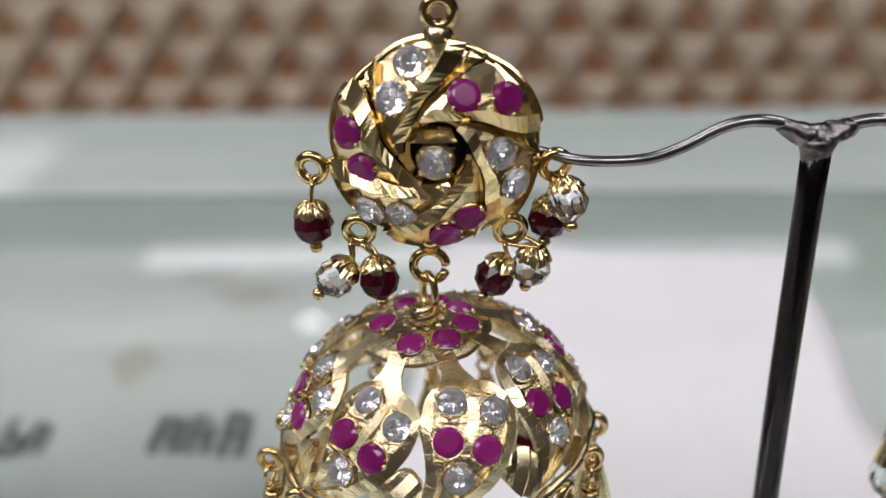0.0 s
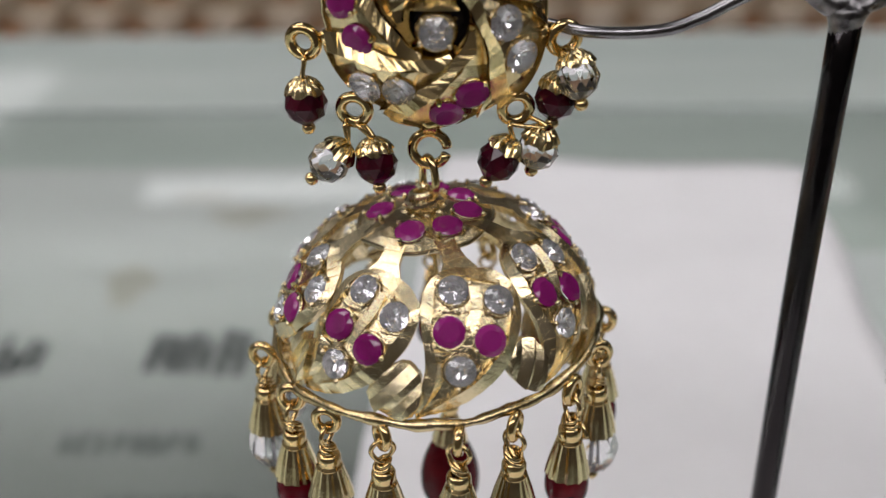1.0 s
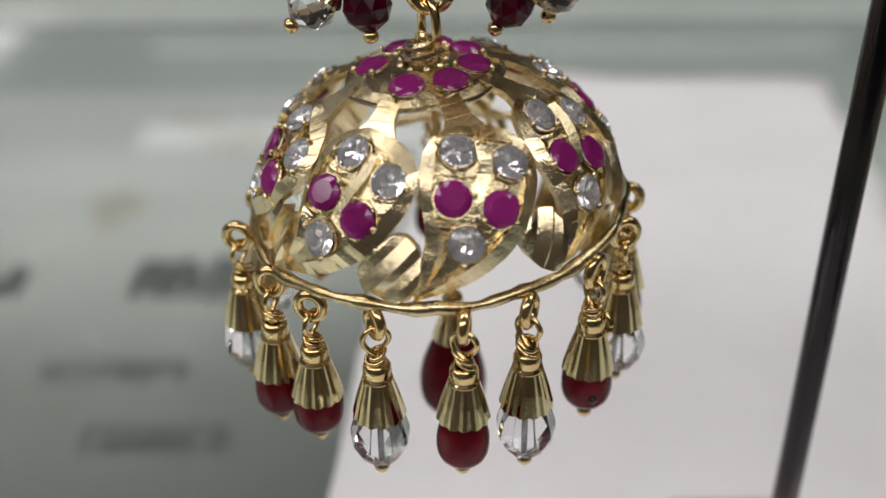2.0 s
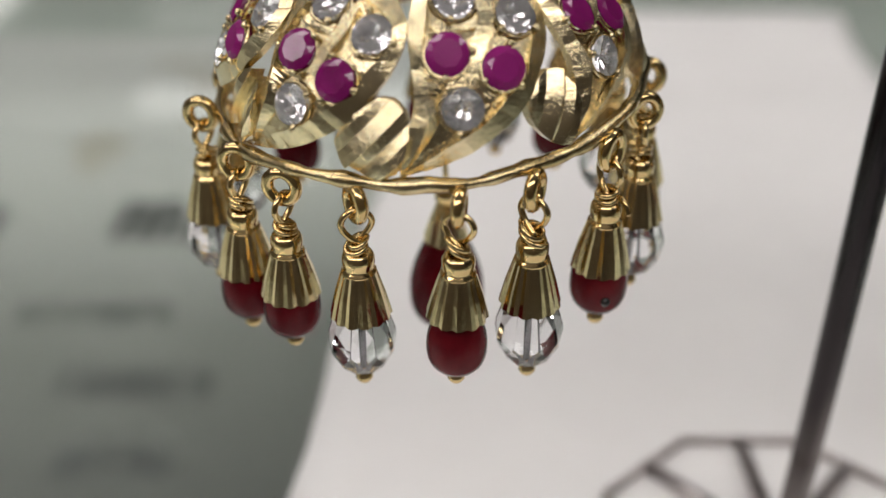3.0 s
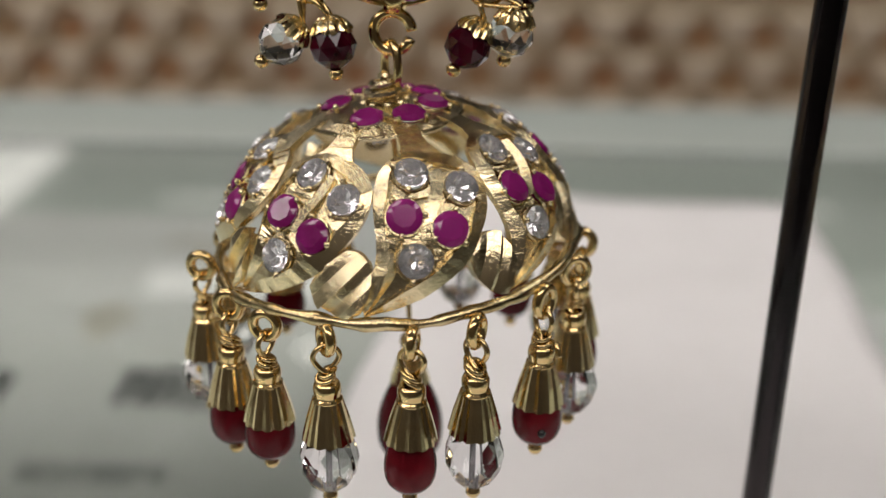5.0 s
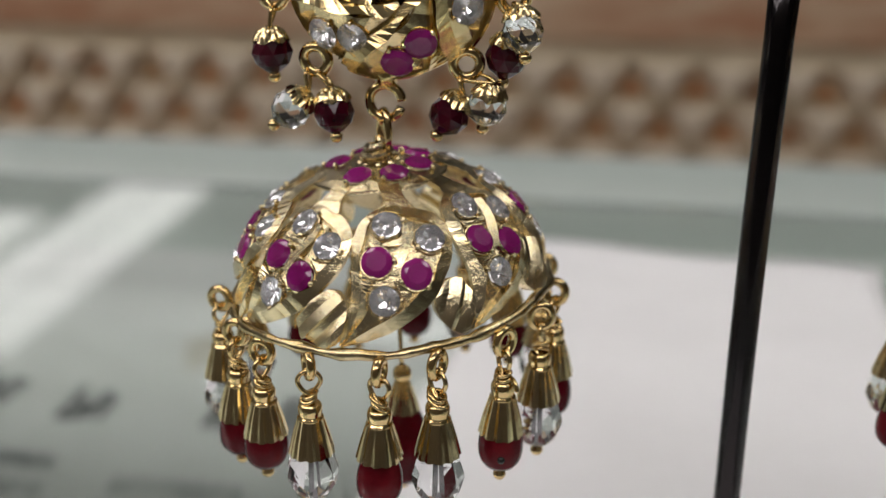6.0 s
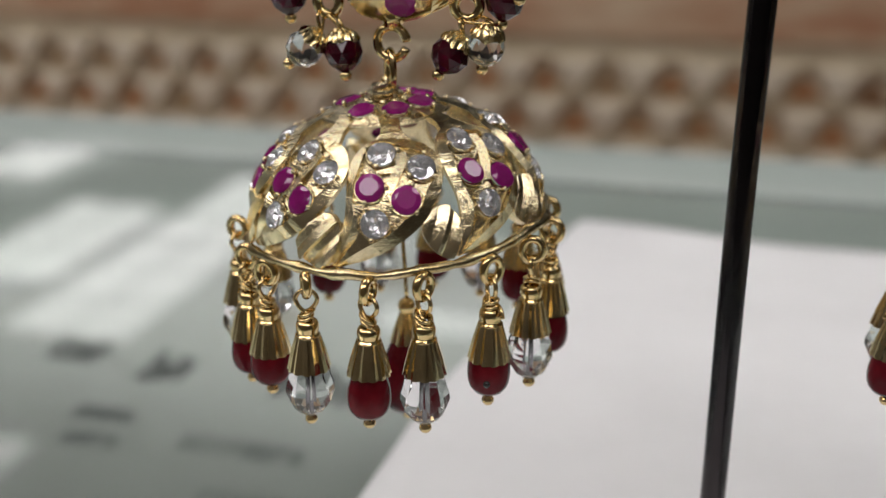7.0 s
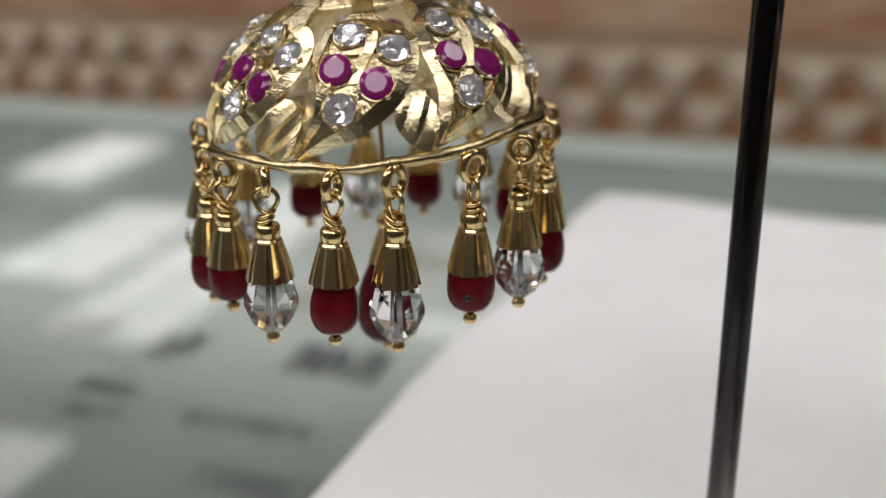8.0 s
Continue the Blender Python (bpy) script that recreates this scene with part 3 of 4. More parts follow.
def brilliant(r, table, crown, deep, n=8):
    """A round cut stone, its girdle at z = 0."""
    vs, fs = [], []
    g = 2 * n
    for i in range(n):
        a = 2 * math.pi * i / n
        vs.append((table * r * math.cos(a), table * r * math.sin(a), crown * r))
    for i in range(n):
        a = 2 * math.pi * (i + 0.5) / n
        k = (1 + table) / 2 + 0.03
        vs.append((k * r * math.cos(a), k * r * math.sin(a), crown * r * 0.56))
    for zz in (0.03, -0.03):
        for i in range(g):
            a = 2 * math.pi * i / g
            vs.append((r * math.cos(a), r * math.sin(a), zz * r))
    for i in range(n):
        a = 2 * math.pi * (i + 0.5) / n
        k = 0.5 if i % 2 else 0.34
        vs.append((k * r * math.cos(a), k * r * math.sin(a), -deep * r * (0.56 if i % 2 else 0.7)))
    vs.append((0, 0, -deep * r))
    T, S, G, D, P, B = 0, n, 2 * n, 2 * n + g, 2 * n + 2 * g, 3 * n + 2 * g
    fs.append(tuple(range(n)))
    for i in range(n):
        j = (i + 1) % n
        fs.append((T + i, S + i, T + j))
        fs.append((T + j, S + i, G + 2 * j))
        fs.append((T + j, G + 2 * j, S + j))
        fs.append((S + i, G + 2 * i, G + (2 * i + 1) % g))
        fs.append((S + i, G + (2 * i + 1) % g, G + (2 * i + 2) % g))
        fs.append((P + i, D + (2 * i + 1) % g, D + 2 * i))
        fs.append((P + i, D + (2 * i + 2) % g, D + (2 * i + 1) % g))
        fs.append((P + i, P + j, D + (2 * i + 2) % g))
        fs.append((P + j, P + i, B))
    for i in range(g):
        fs.append((G + i, G + (i + 1) % g, D + (i + 1) % g, D + i))
    return Shape().add(vs, fs)


STONE_R = 1.33
ruby_mesh = brilliant(STONE_R, 0.66, 0.24, 0.55).mesh("ruby", RUBY, False)
clear_mesh = brilliant(STONE_R, 0.5, 0.3, 0.66, 10).mesh("crystal", CRYSTAL, False)
for foil in (FOIL, PALE_FOIL, GLINT_FOIL):
    clear_mesh.materials.append(foil)
sparkle = random.Random(4)
for face_of in clear_mesh.polygons:      # the pointed underside is foiled silver, pale and lilac facets painted in as glints
    if face_of.center.z < -0.04 * STONE_R * MM:
        face_of.material_index = sparkle.choice((1, 1, 1, 2, 2, 2, 2, 3))


def setting(r, prongs, spin=0.0):
    """Thin collar and small claws round a stone whose girdle is at z = 0."""
    s = ring((0, 0, -0.22), r + 0.06, 0.11, (0, 0, 1), 20, 6)
    for i in range(prongs):
        a = radians(spin + 360 * i / prongs + 17 * (i % 2))
        s.join(ball(((r + 0.14) * math.cos(a), (r + 0.14) * math.sin(a), 0.06), 0.26, 8, 5))
    return s


COLLAR = [setting(STONE_R, 3, s) for s in (10, 50, 85)]
# stones of one leaf: theta, phi, clear or red
LEAF_STONES = [(13.5, 41.5, "c"), (31.5, 49.5, "c"), (8.1, 55.8, "r"), (22.3, 62, "r"), (9.9, 70.3, "c")]
LEAF = [(-2.3, 45), (-0.3, 39.5), (5.2, 35), (15.2, 32.8), (27.2, 34.5), (37.7, 39), (42.2, 46), (40.7, 52), (36.7, 60), (31.4, 66.5), (26.5, 72.4), (18.3, 78.0), (8.0, 83.5), (-6.3, 88), (-4.8, 78), (-2, 69), (-1.8, 60), (-2.8, 52)]
BUD = [(-22.8, 78), (-20.3, 72.5), (-15, 67.3), (-9, 65.6), (-4.2, 69.5), (-3.6, 77), (-7.0, 86.5), (-13.5, 88.3), (-20.3, 84.5)]
SLIM_BUD = [(-18.4, 76), (-17, 70.5), (-13, 66.8), (-8.6, 66), (-4.8, 70), (-4.0, 77), (-5.6, 84), (-9.5, 88.2), (-14.8, 84.5)]


def on_bell(theta, phi, h):
    return bell(theta, phi, h)


def leaf_shape(seed):
    """The ground of a leaf with its claws."""
    out = [(x * CH, y * CV) for x, y in spline2(LEAF, 3)]
    s = plate(out, [(x * CH, y * CV, 1.08 * (CH / (radians(1) * DR * math.sin(radians(y))) + CV / (radians(1) * (DR + DH) / 2)) / 2) for x, y, _ in LEAF_STONES], bell_place, 1.05, 0.34, 0.07, seed, 0.35)
    for i, (x, y, _) in enumerate(LEAF_STONES):
        m = frame_to(bell(x, y, 0.66), bell_normal(x, y), 17 * i)
        m.translation = m.translation / MM
        s.join(COLLAR[(i + seed) % 3], m)
    return s


# flat cuts of a leaf: outer line, inner line (theta, phi, height), number of cuts
ARCH = ([(-2.3, 44.5, 0.5), (-0.4, 39.5, 0.46), (5.2, 34.8, 0.42), (15, 32.6, 0.4), (27, 34.3, 0.42), (37.7, 38.8, 0.46), (42.4, 46, 0.5)],
        [(3.2, 45.5, 0.72), (4.4, 40.8, 0.7), (8, 36.8, 0.68), (15, 35.7, 0.66), (24, 39, 0.72), (33, 42.8, 0.74), (38, 47.5, 0.72)], 9)
SHOULDER = ([(42.4, 46, 0.5), (41, 52, 0.48), (37, 59.8, 0.46), (31.3, 66.6, 0.44)], [(37.9, 48, 0.76), (36.5, 53.5, 0.82), (31, 59.4, 0.8), (28, 65.4, 0.72)], 6)
FOOT = ([(31.5, 66.6, 0.44), (26.6, 72.6, 0.5), (18.6, 78.3, 0.55), (8.2, 83.8, 0.5), (-6.6, 88.4, 0.4)], [(28, 65.4, 0.6), (20.5, 70.2, 0.9), (14.5, 75.0, 0.95), (5, 80.0, 0.85), (-5, 86.9, 0.4)], 11)
FLANK = ([(-2.3, 44.5, 0.5), (-2.9, 50, 0.4), (-2.4, 56, 0.36), (-1.7, 62, 0.36)], [(3.2, 45.5, 0.8), (2.4, 49.5, 0.82), (1.2, 54, 0.8), (1.6, 62, 0.74)], 4)
KEEL = ([(-1.7, 62, 0.36), (-2.1, 69, 0.36), (-4.6, 78, 0.4), (-6.6, 87.8, 0.4)], [(1.6, 62, 0.74), (2.2, 69, 0.9), (-0.6, 77.5, 0.8), (-5.8, 87, 0.42)], 6)
BLADE = ([(1.6, 62, 0.74), (2.2, 69, 0.9), (-0.6, 77.5, 0.8), (-5.8, 87, 0.42)], [(6.2, 63, 0.5), (4.6, 67, 0.42), (3.6, 74, 0.34), (-4.9, 86.7, 0.3)], 5)
RIB = ([(20.3, 40.6, 0.62), (19.8, 47, 0.6), (15.4, 53.6, 0.6), (12.6, 61, 0.5)], [(26, 42.5, 0.8), (24, 48.5, 0.84), (20, 54.6, 0.8), (15.4, 61.5, 0.6)], 5)
SIDE_RIB = ([(4.4, 47.5, 0.6), (11, 48.8, 0.6), (19, 47.4, 0.62)], [(6, 49.6, 0.5), (11.5, 50, 0.5), (18, 50, 0.55)], 2)


def leaf_cuts(line, seed):
    outer, inner, n = line
    outer, inner = ([tuple(p) for p in smooth_path(q, 4)] for q in (outer, inner))
    return cuts(outer, inner, n, on_bell, seed, 0.045 if line == FOOT else 0.032, 0.5, 3)


def bud_shape(outline, slant):
    """A small barrel-shaped leaf cut into four slanting bands, by turns facing up and down."""
    out = [Vector((x * CH, y * CV)) for x, y in spline2(outline, 6)]
    mid = sum(out, Vector((0, 0))) / len(out)
    way, across = Vector((slant, -math.sqrt(1 - slant ** 2))), Vector((math.sqrt(1 - slant ** 2), slant))

    def span(u):
        ws = []
        for p, q in zip(out, out[1:] + out[:1]):
            a, b = (p - mid).dot(across) - u, (q - mid).dot(across) - u
            if (a > 0) != (b > 0):
                ws.append((p - mid).lerp(q - mid, a / (a - b)).dot(way))
        return (min(ws), max(ws)) if len(ws) > 1 else (0.0, 0.0)
    us = [(p - mid).dot(across) for p in out]
    lo, hi, rng, vs = min(us) + 0.02, max(us) - 0.02, random.Random(60), []
    edges = [(0.0, 0.02), (0.12, 0.1), (0.25, 0.08), (0.27, 0.08), (0.385, 0.36), (0.5, 0.62), (0.515, 0.1), (0.64, 0.08), (0.66, 0.06), (0.8, 0.42), (0.92, 0.62), (1.0, 0.35)]
    k = 8
    nick = [[0.009 * rng.uniform(-1, 1) if band in (3, 4, 5, 8, 9, 10) and 0 < i < k else 0.0 for i in range(k + 1)] for band in range(len(edges))]
    for band, (f, h) in enumerate(edges):
        u = lo + (hi - lo) * f
        w0, w1 = span(u)
        for i in range(k + 1):
            p = mid + across * u + way * (w0 + (w1 - w0) * i / k)
            vs.append(bell_place(p.x, p.y, 0.25 + h + 0.16 * math.sin(math.pi * i / k) + nick[band][i]))
    rows, n = len(edges), len(vs)
    fs = grid_faces(rows, k + 1, False)
    fs += [tuple(i + n for i in reversed(f)) for f in fs]
    loop = list(range(k + 1)) + [k + (k + 1) * r for r in range(1, rows)] + [n - 1 - i for i in range(1, k + 1)] + [(k + 1) * r for r in range(rows - 2, 0, -1)]
    fs += [(a, b, b + n, a + n) for a, b in zip(loop, loop[1:] + loop[:1])]
    return Shape().add(vs + [v * 0.93 for v in vs], fs)


def tilt_wire():
    pts = [bell(3.0 * i, 90 + 0.9 * math.sin(i * 0.21) + 0.5 * math.sin(i * 0.5), 0.75 + 0.1 * math.sin(i * 0.7)) for i in range(120)]
    rng = random.Random(27)
    wide = [0.42 + 0.05 * math.sin(i * 1.3) + rng.uniform(-0.05, 0.06) for i in range(120)]
    for k in range(8):        # solder where the leaves' feet meet the wire
        for i, w in ((0, 0.12), (1, 0.2), (2, 0.1), (-4, 0.1), (-5, 0.14)):
            wide[(15 * k - 2 + i) % 120] += w
    return tube(pts, wide, 9, True)


def crown_shape():
    """The smooth cap at the top of the bell with its ring of stones and a coil of wire on it."""
    out = [(4.75 * math.cos(a) * (1 + 0.02 * math.cos(7 * a)), 4.75 * math.sin(a) * (1 + 0.02 * math.cos(7 * a))) for a in (2 * math.pi * i / 48 for i in range(48))]

    def place(x, y, h):
        r = math.hypot(x, y)
        return bell(math.degrees(math.atan2(x, -y)), r * 5.15, h)
    holes = [(3.0 * math.sin(radians(a)), -3.0 * math.cos(radians(a)), 1.0) for a in CROWN]
    s = plate(out, holes, place, 0.8, 0.5, 0.05, 9, 0.5)
    s.join(tube([place(*p, 0.22) for p in out], 0.2, 6, True))
    for i, a in enumerate(CROWN):
        m = frame_to(bell(a, 15.5, 0.6), bell_normal(a, 15.5), 20 * i)
        m.translation = m.translation / MM
        s.join(COLLAR[i % 3], m)
    rng = random.Random(11)
    for i in range(9):
        a = 2 * math.pi * i / 9
        s.join(ball((1.75 * math.cos(a), 1.75 * math.sin(a), 12.0), 0.36 * rng.uniform(0.8, 1.15), 8, 5))
    coil = [((1.6 - 0.03 * i) * math.cos(0.42 * i), (1.6 - 0.03 * i) * math.sin(0.42 * i), 12.3 + 0.045 * i) for i in range(36)]
    s.join(tube(coil, 0.34, 8))
    return s.join(lathe([(1.2, 11.4), (1.25, 12.3), (0.7, 12.8), (0.4, 12.9)], 14))


CROWN = [-17, 32, 78, 122, 165, 207, 265]
leaf_meshes = [leaf_shape(s).mesh("leaf", CUT_GOLD, False) for s in (21, 22)]
LEAF_CUTS = {"arch_cut": ARCH, "shoulder_cut": SHOULDER, "foot_cut": FOOT, "flank_cut": FLANK, "keel_cut": KEEL, "blade_cut": BLADE, "rib": RIB, "side_rib": SIDE_RIB}
cut_meshes = [{name: leaf_cuts(line, 5 + 31 * k + 7 * v).mesh(name, FLAT_CUT, False) for k, (name, line) in enumerate(LEAF_CUTS.items())} for v in range(3)]
bridge_mesh = cuts([(9, 20.5, 0.5), (12.5, 26, 0.42), (12, 30, 0.42), (8, 35.5, 0.45)], [(30, 20.5, 0.5), (27.5, 26, 0.42), (28, 30, 0.42), (31, 35.5, 0.45)], 3, on_bell, 31, 0.03).mesh("bridge", FLAT_CUT, False)
bud_meshes = [bud_shape(BUD, 0.62).mesh("bud", FLAT_CUT, False), bud_shape(SLIM_BUD, 0.36).mesh("bud", FLAT_CUT, False)]


def teardrop(r, top, bottom, n=14, tip=0.12):
    """Profile of a hanging drop, widest low down."""
    prof = []
    for i in range(n + 1):
        t = i / n
        z = bottom + (top - bottom) * t
        k = (1 - ((0.36 - t) / 0.36) ** 2.9) ** 0.5 if t < 0.36 else 0.5 + 0.5 * math.cos(math.pi * (t - 0.36) / 1.0)
        prof.append((max(tip, r * k), z))
    return prof


def faceted_drop(r, top, bottom):
    """A cut-glass drop: rings of flat faces, turned half a step against each other."""
    levels = [(0.3, 0.0, 0.0), (0.66, 0.13, 0.5), (0.9, 0.31, 0.0), (1.0, 0.48, 0.5), (0.98, 0.58, 0.5), (0.76, 0.9, 0.5), (0.5, 1.0, 0.5)]
    n, vs, fs = 9, [], []
    for w, t, turn in levels:
        for i in range(n):
            a = 2 * math.pi * (i + turn) / n
            vs.append((r * w * math.cos(a), r * w * math.sin(a), bottom + (top - bottom) * t))
    for k in range(len(levels) - 1):
        for i in range(n):
            a, b = k * n + i, k * n + (i + 1) % n
            c, d = a + n, b + n
            if levels[k][2] == levels[k + 1][2]:
                fs.append((a, b, d, c))
            elif levels[k][2] == 0.0:
                fs += [(a, b, c), (b, d, c)]
            else:
                fs += [(a, b, d), (a, d, c)]
    fs += [tuple(range(n)), tuple(range((len(levels) - 1) * n, len(levels) * n))]
    return Shape().add(vs, fs)


def cap_shape(seed, r0=1.14, r1=2.0, top=-6.3, bottom=-9.75):
    """A thin cone with a dozen flat flutes of uneven tilt and a notched lower edge."""
    rng = random.Random(seed)
    prof = [(r0 * 0.8, top + 0.05), (r0, top), (r0 + (r1 - r0) * 0.55, (top + bottom) / 2), (r1, bottom), (r1 * 0.95, bottom - 0.06), (r1 * 0.86, bottom + 0.3)]
    n = 39
    s = lathe(prof, n)
    uneven = [1 + rng.uniform(-0.016, 0.016) + (0.03, 0.012, -0.036)[j % 3] for j in range(n)]
    for i, p in enumerate(s.v):
        p.x, p.y = p.x * uneven[i % n], p.y * uneven[i % n]
        if i // n in (3, 4):
            p.z += (-0.03, -0.02, 0.04)[i % n % 3]
    return s


def coil_shape(seed):
    """Two or three rough turns of wire over the collar."""
    rng = random.Random(seed)
    r, lean = rng.uniform(0.6, 0.72), rng.uniform(-0.25, 0.25)
    pts = [((r + 0.14 * math.sin(a * 0.7 + seed)) * math.cos(a), r * math.sin(a), -3.8 - 0.075 * a + 0.2 * math.sin(a + seed) + lean * math.cos(a)) for a in (0.45 * i for i in range(30))]
    return tube(pts, 0.2, 7)


hook_mesh = ring((0, 0, -1.05), 0.95, 0.43, (1, 0.25, 0), squash=1.15).mesh("hook", GOLD, True)
LOOP = [(0.3, -0.3, -4.2), (-0.55, -0.1, -3.5), (-0.98, 0, -2.65), (-0.7, 0, -1.95), (0, 0, -1.6), (0.7, 0, -1.95), (0.98, 0, -2.65), (0.55, 0.1, -3.5), (-0.4, 0.3, -4.2)]
loop_mesh = tube(smooth_path(LOOP, 4), 0.22, 8).mesh("wire_loop", GOLD, True)
tail_shape = tube(smooth_path([(0.5, -0.4, -4.5), (-0.7, -0.5, -4.4), (-1.3, -0.5, -4.7), (-1.6, -0.5, -5.3)], 5), 0.2, 7)
coil_meshes = [coil_shape(k).mesh("wire_coil", GOLD, True) for k in (1, 2, 3, 4)]
collar_mesh = lathe([(0.3, -5.1), (0.5, -4.85), (0.72, -4.72), (0.92, -4.82), (1.06, -5.15), (1.07, -5.6), (0.96, -5.95), (0.98, -6.1), (1.16, -6.2), (1.18, -6.35), (0.9, -6.5)], 20).mesh("collar", GOLD, True)
cap_meshes = [cap_shape(k).mesh("drop", CAP_GOLD, False) for k in (1, 2, 3)]
red_mesh = lathe(teardrop(2.0, 0.9, -6.1), 28).mesh("bead", RED_BEAD, True)
cut_mesh = faceted_drop(2.32, -0.4, -6.1).mesh("bead", GLASS_BEAD, False)
tip_mesh = lathe([(0.3, -13.95), (0.34, -14.2), (0.55, -14.4), (0.6, -14.7), (0.42, -15.02), (0.1, -15.14)], 14).mesh("tip_ball", GOLD, True)
pin_mesh = tube([(0, 0, -8.5), (0, 0, -14.6)], 0.24, 6).mesh("pin", ARM_METAL, True)


def drop(parent, m, red, kind, poke):
    """A hanging drop: its zero is where it is hooked on; poke: how far its bead stands out of the cap."""
    d = part("drop", cap_meshes[kind % 3], None, parent, "red bead drop under a fluted gold cap" if red else "clear faceted bead drop under a fluted gold cap", m=m)
    part("hook", hook_mesh, None, d)
    part("wire_loop", loop_mesh, None, d)
    part("wire_coil", coil_meshes[kind % 4], None, d)
    part("collar", collar_mesh, None, d)
    part("bead", red_mesh if red else cut_mesh, None, d, "glossy dark red bead" if red else "clear cut-glass bead", m=at(0, 0, (-8.3 if red else -8.7) - poke))
    part("tip_ball", tip_mesh, None, d, m=at(0, 0, (-0.35 if red else -0.78) - poke))
    if not red:
        part("pin", pin_mesh, None, d)
    return d


# the round top piece
FACE = at(-0.2, 1.0, 79.5, -5, 0, 0)
FR = 9.05


def face(x, z, h=0.0):
    """A point of the domed face: x across, z up, h proud of it."""
    r2 = (x * x + z * z) / FR ** 2
    q = Vector((x, -4.2 * (1 - min(1.05, r2)), z))
    nrm = Vector((8.4 * x / FR ** 2, -1, 8.4 * z / FR ** 2)).normalized()
    return q + nrm * h


def face_normal(x, z):
    return (face(x, z, 1.0) - face(x, z)).normalized()


# inner and outer stone of each whorl, clear and red by turns
WHORL = [((-3.4, 4.4), (-1.9, 7.0), "c"), ((2.3, 4.55), (5.6, 4.1), "r"), ((5.2, -0.1), (6.3, -2.7), "c"),
         ((2.7, -5.7), (0.7, -7.2), "r"), ((-2.9, -5.4), (-5.5, -5.1), "c"), ((-6.0, -1.5), (-6.9, 1.5), "r")]


def whorl_shape(inner, outer, seed):
    """One swirling blade of the top piece."""
    a0 = math.degrees(math.atan2(inner[1], inner[0])) - 8
    pol = [(9.0, 12), (9.25, -8), (9.25, -26), (9.0, -42), (7.9, -41), (6.4, -33), (5.2, -15), (4.4, 8), (3.5, 36), (3.0, 56), (3.6, 64), (4.3, 54), (5.4, 38), (6.9, 25), (8.1, 17)]
    out = spline2([(r * math.cos(radians(a0 + d)), r * math.sin(radians(a0 + d))) for r, d in pol], 3)

    def place(x, y, h):
        r, a = math.hypot(x, y), math.degrees(math.atan2(y, x)) - a0
        a = (a + 180) % 360 - 180
        mid = 25 - 5.2 * (r - 2.5)
        return face(x, y, h + 0.018 * max(-35, min(35, (mid - a))) * min(1, r / 6))
    s = plate(out, [(*inner, 1.1), (*outer, 1.1)], place, 1.4, 0.45, 0.07, seed, 0.4)
    for k, (x, y) in enumerate((inner, outer)):
        q = place(x, y, 0.7)
        m = frame_to(q, face_normal(x, y), 31 * k)
        m.translation = m.translation / MM
        s.join(COLLAR[(k + seed) % 3], m)
    # wide bright cuts along the edges: under the stones, over them, and round the rim
    strips = []
    for lines, n, tip in (((((8.7, -47, 0.2), (7.5, -46, 0.1), (5.9, -38, 0.1), (4.4, -18, 0.1), (3.1, 8, 0.15), (2.8, 37, 0.2), (2.7, 58, 0.3)),
                           ((8.4, -37, 0.9), (7.3, -34.5, 1.0), (6.0, -27.5, 1.0), (5.0, -13, 1.0), (3.7, 8, 0.95), (3.7, 36, 0.9), (3.0, 60, 0.6))), 9, 0.06),
                          ((((8.8, 15, 0.1), (7.9, 18, 0.1), (6.8, 26, 0.1), (5.3, 39, 0.1), (4.3, 54, 0.1), (3.3, 68, 0.3)),
                            ((8.6, 4, 1.0), (7.9, 8, 1.05), (6.8, 15, 1.05), (5.3, 28, 1.0), (4.0, 48, 0.95), (3.1, 66, 0.6))), 6, 0.06),
                          ((((9.35, 14, -0.5), (9.5, -8, -0.6), (9.5, -26, -0.6), (9.2, -44, -0.5)),
                            ((8.7, 11, 0.5), (8.8, -8, 0.65), (8.8, -26, 0.65), (8.6, -40, 0.5))), 5, 0.06)):
        way = [[(r * math.cos(radians(a0 + d)), r * math.sin(radians(a0 + d)), h) for r, d, h in line] for line in lines]
        way = [[tuple(p) for p in smooth_path(line, 4)] for line in way]
        strips.append(cuts(way[0], way[1], n, place, seed + n, tip, 0.55, 2))
    return s, place, strips


def under_blade():
    """A plain curved blade under and between the set ones."""
    pol = [(9.0, 20), (9.0, 2), (7.9, -4), (6.5, 2), (5.4, 14), (4.7, 30), (4.6, 46), (5.2, 46), (6.2, 38), (7.6, 28)]
    out = spline2([(r * math.cos(radians(d)), r * math.sin(radians(d))) for r, d in pol], 3)
    return plate(out, [], lambda x, y, h: face(x, y, h - 1.9 + 0.15 * (math.degrees(math.atan2(y, x)) % 7 > 3.5)), 0.8, 0.4, 0.08, 77, 0.4)


under_mesh = under_blade().mesh("under_blade", GOLD, False)


def cup_shape():
    s = lathe([(0.9, -2.6), (1.7, -1.6), (1.75, -1.1), (1.3, -1.0)], 20)
    return s.join(setting(STONE_R, 4, 30))


flower_cap = lathe([(0.3, 2.3), (0.62, 2.3), (0.85, 2.2), (1.0, 2.05), (1.2, 1.95), (1.4, 1.75), (1.56, 1.5), (1.66, 1.25), (1.74, 1.05), (1.5, 1.1)], 78, 0.1, 13)
for p in flower_cap.v:      # ridged petals with a ragged lower edge
    p.z += 0.2 * math.cos(6 * math.atan2(p.y, p.x)) * max(0, 1.8 - p.z)
    p += 0.06 * noise.noise_vector(p * 4.5) + 0.05 * noise.noise_vector(p * 9.0)
flower_mesh = crisp(flower_cap.mesh("small_bead", FLOWER_GOLD, True), 24)


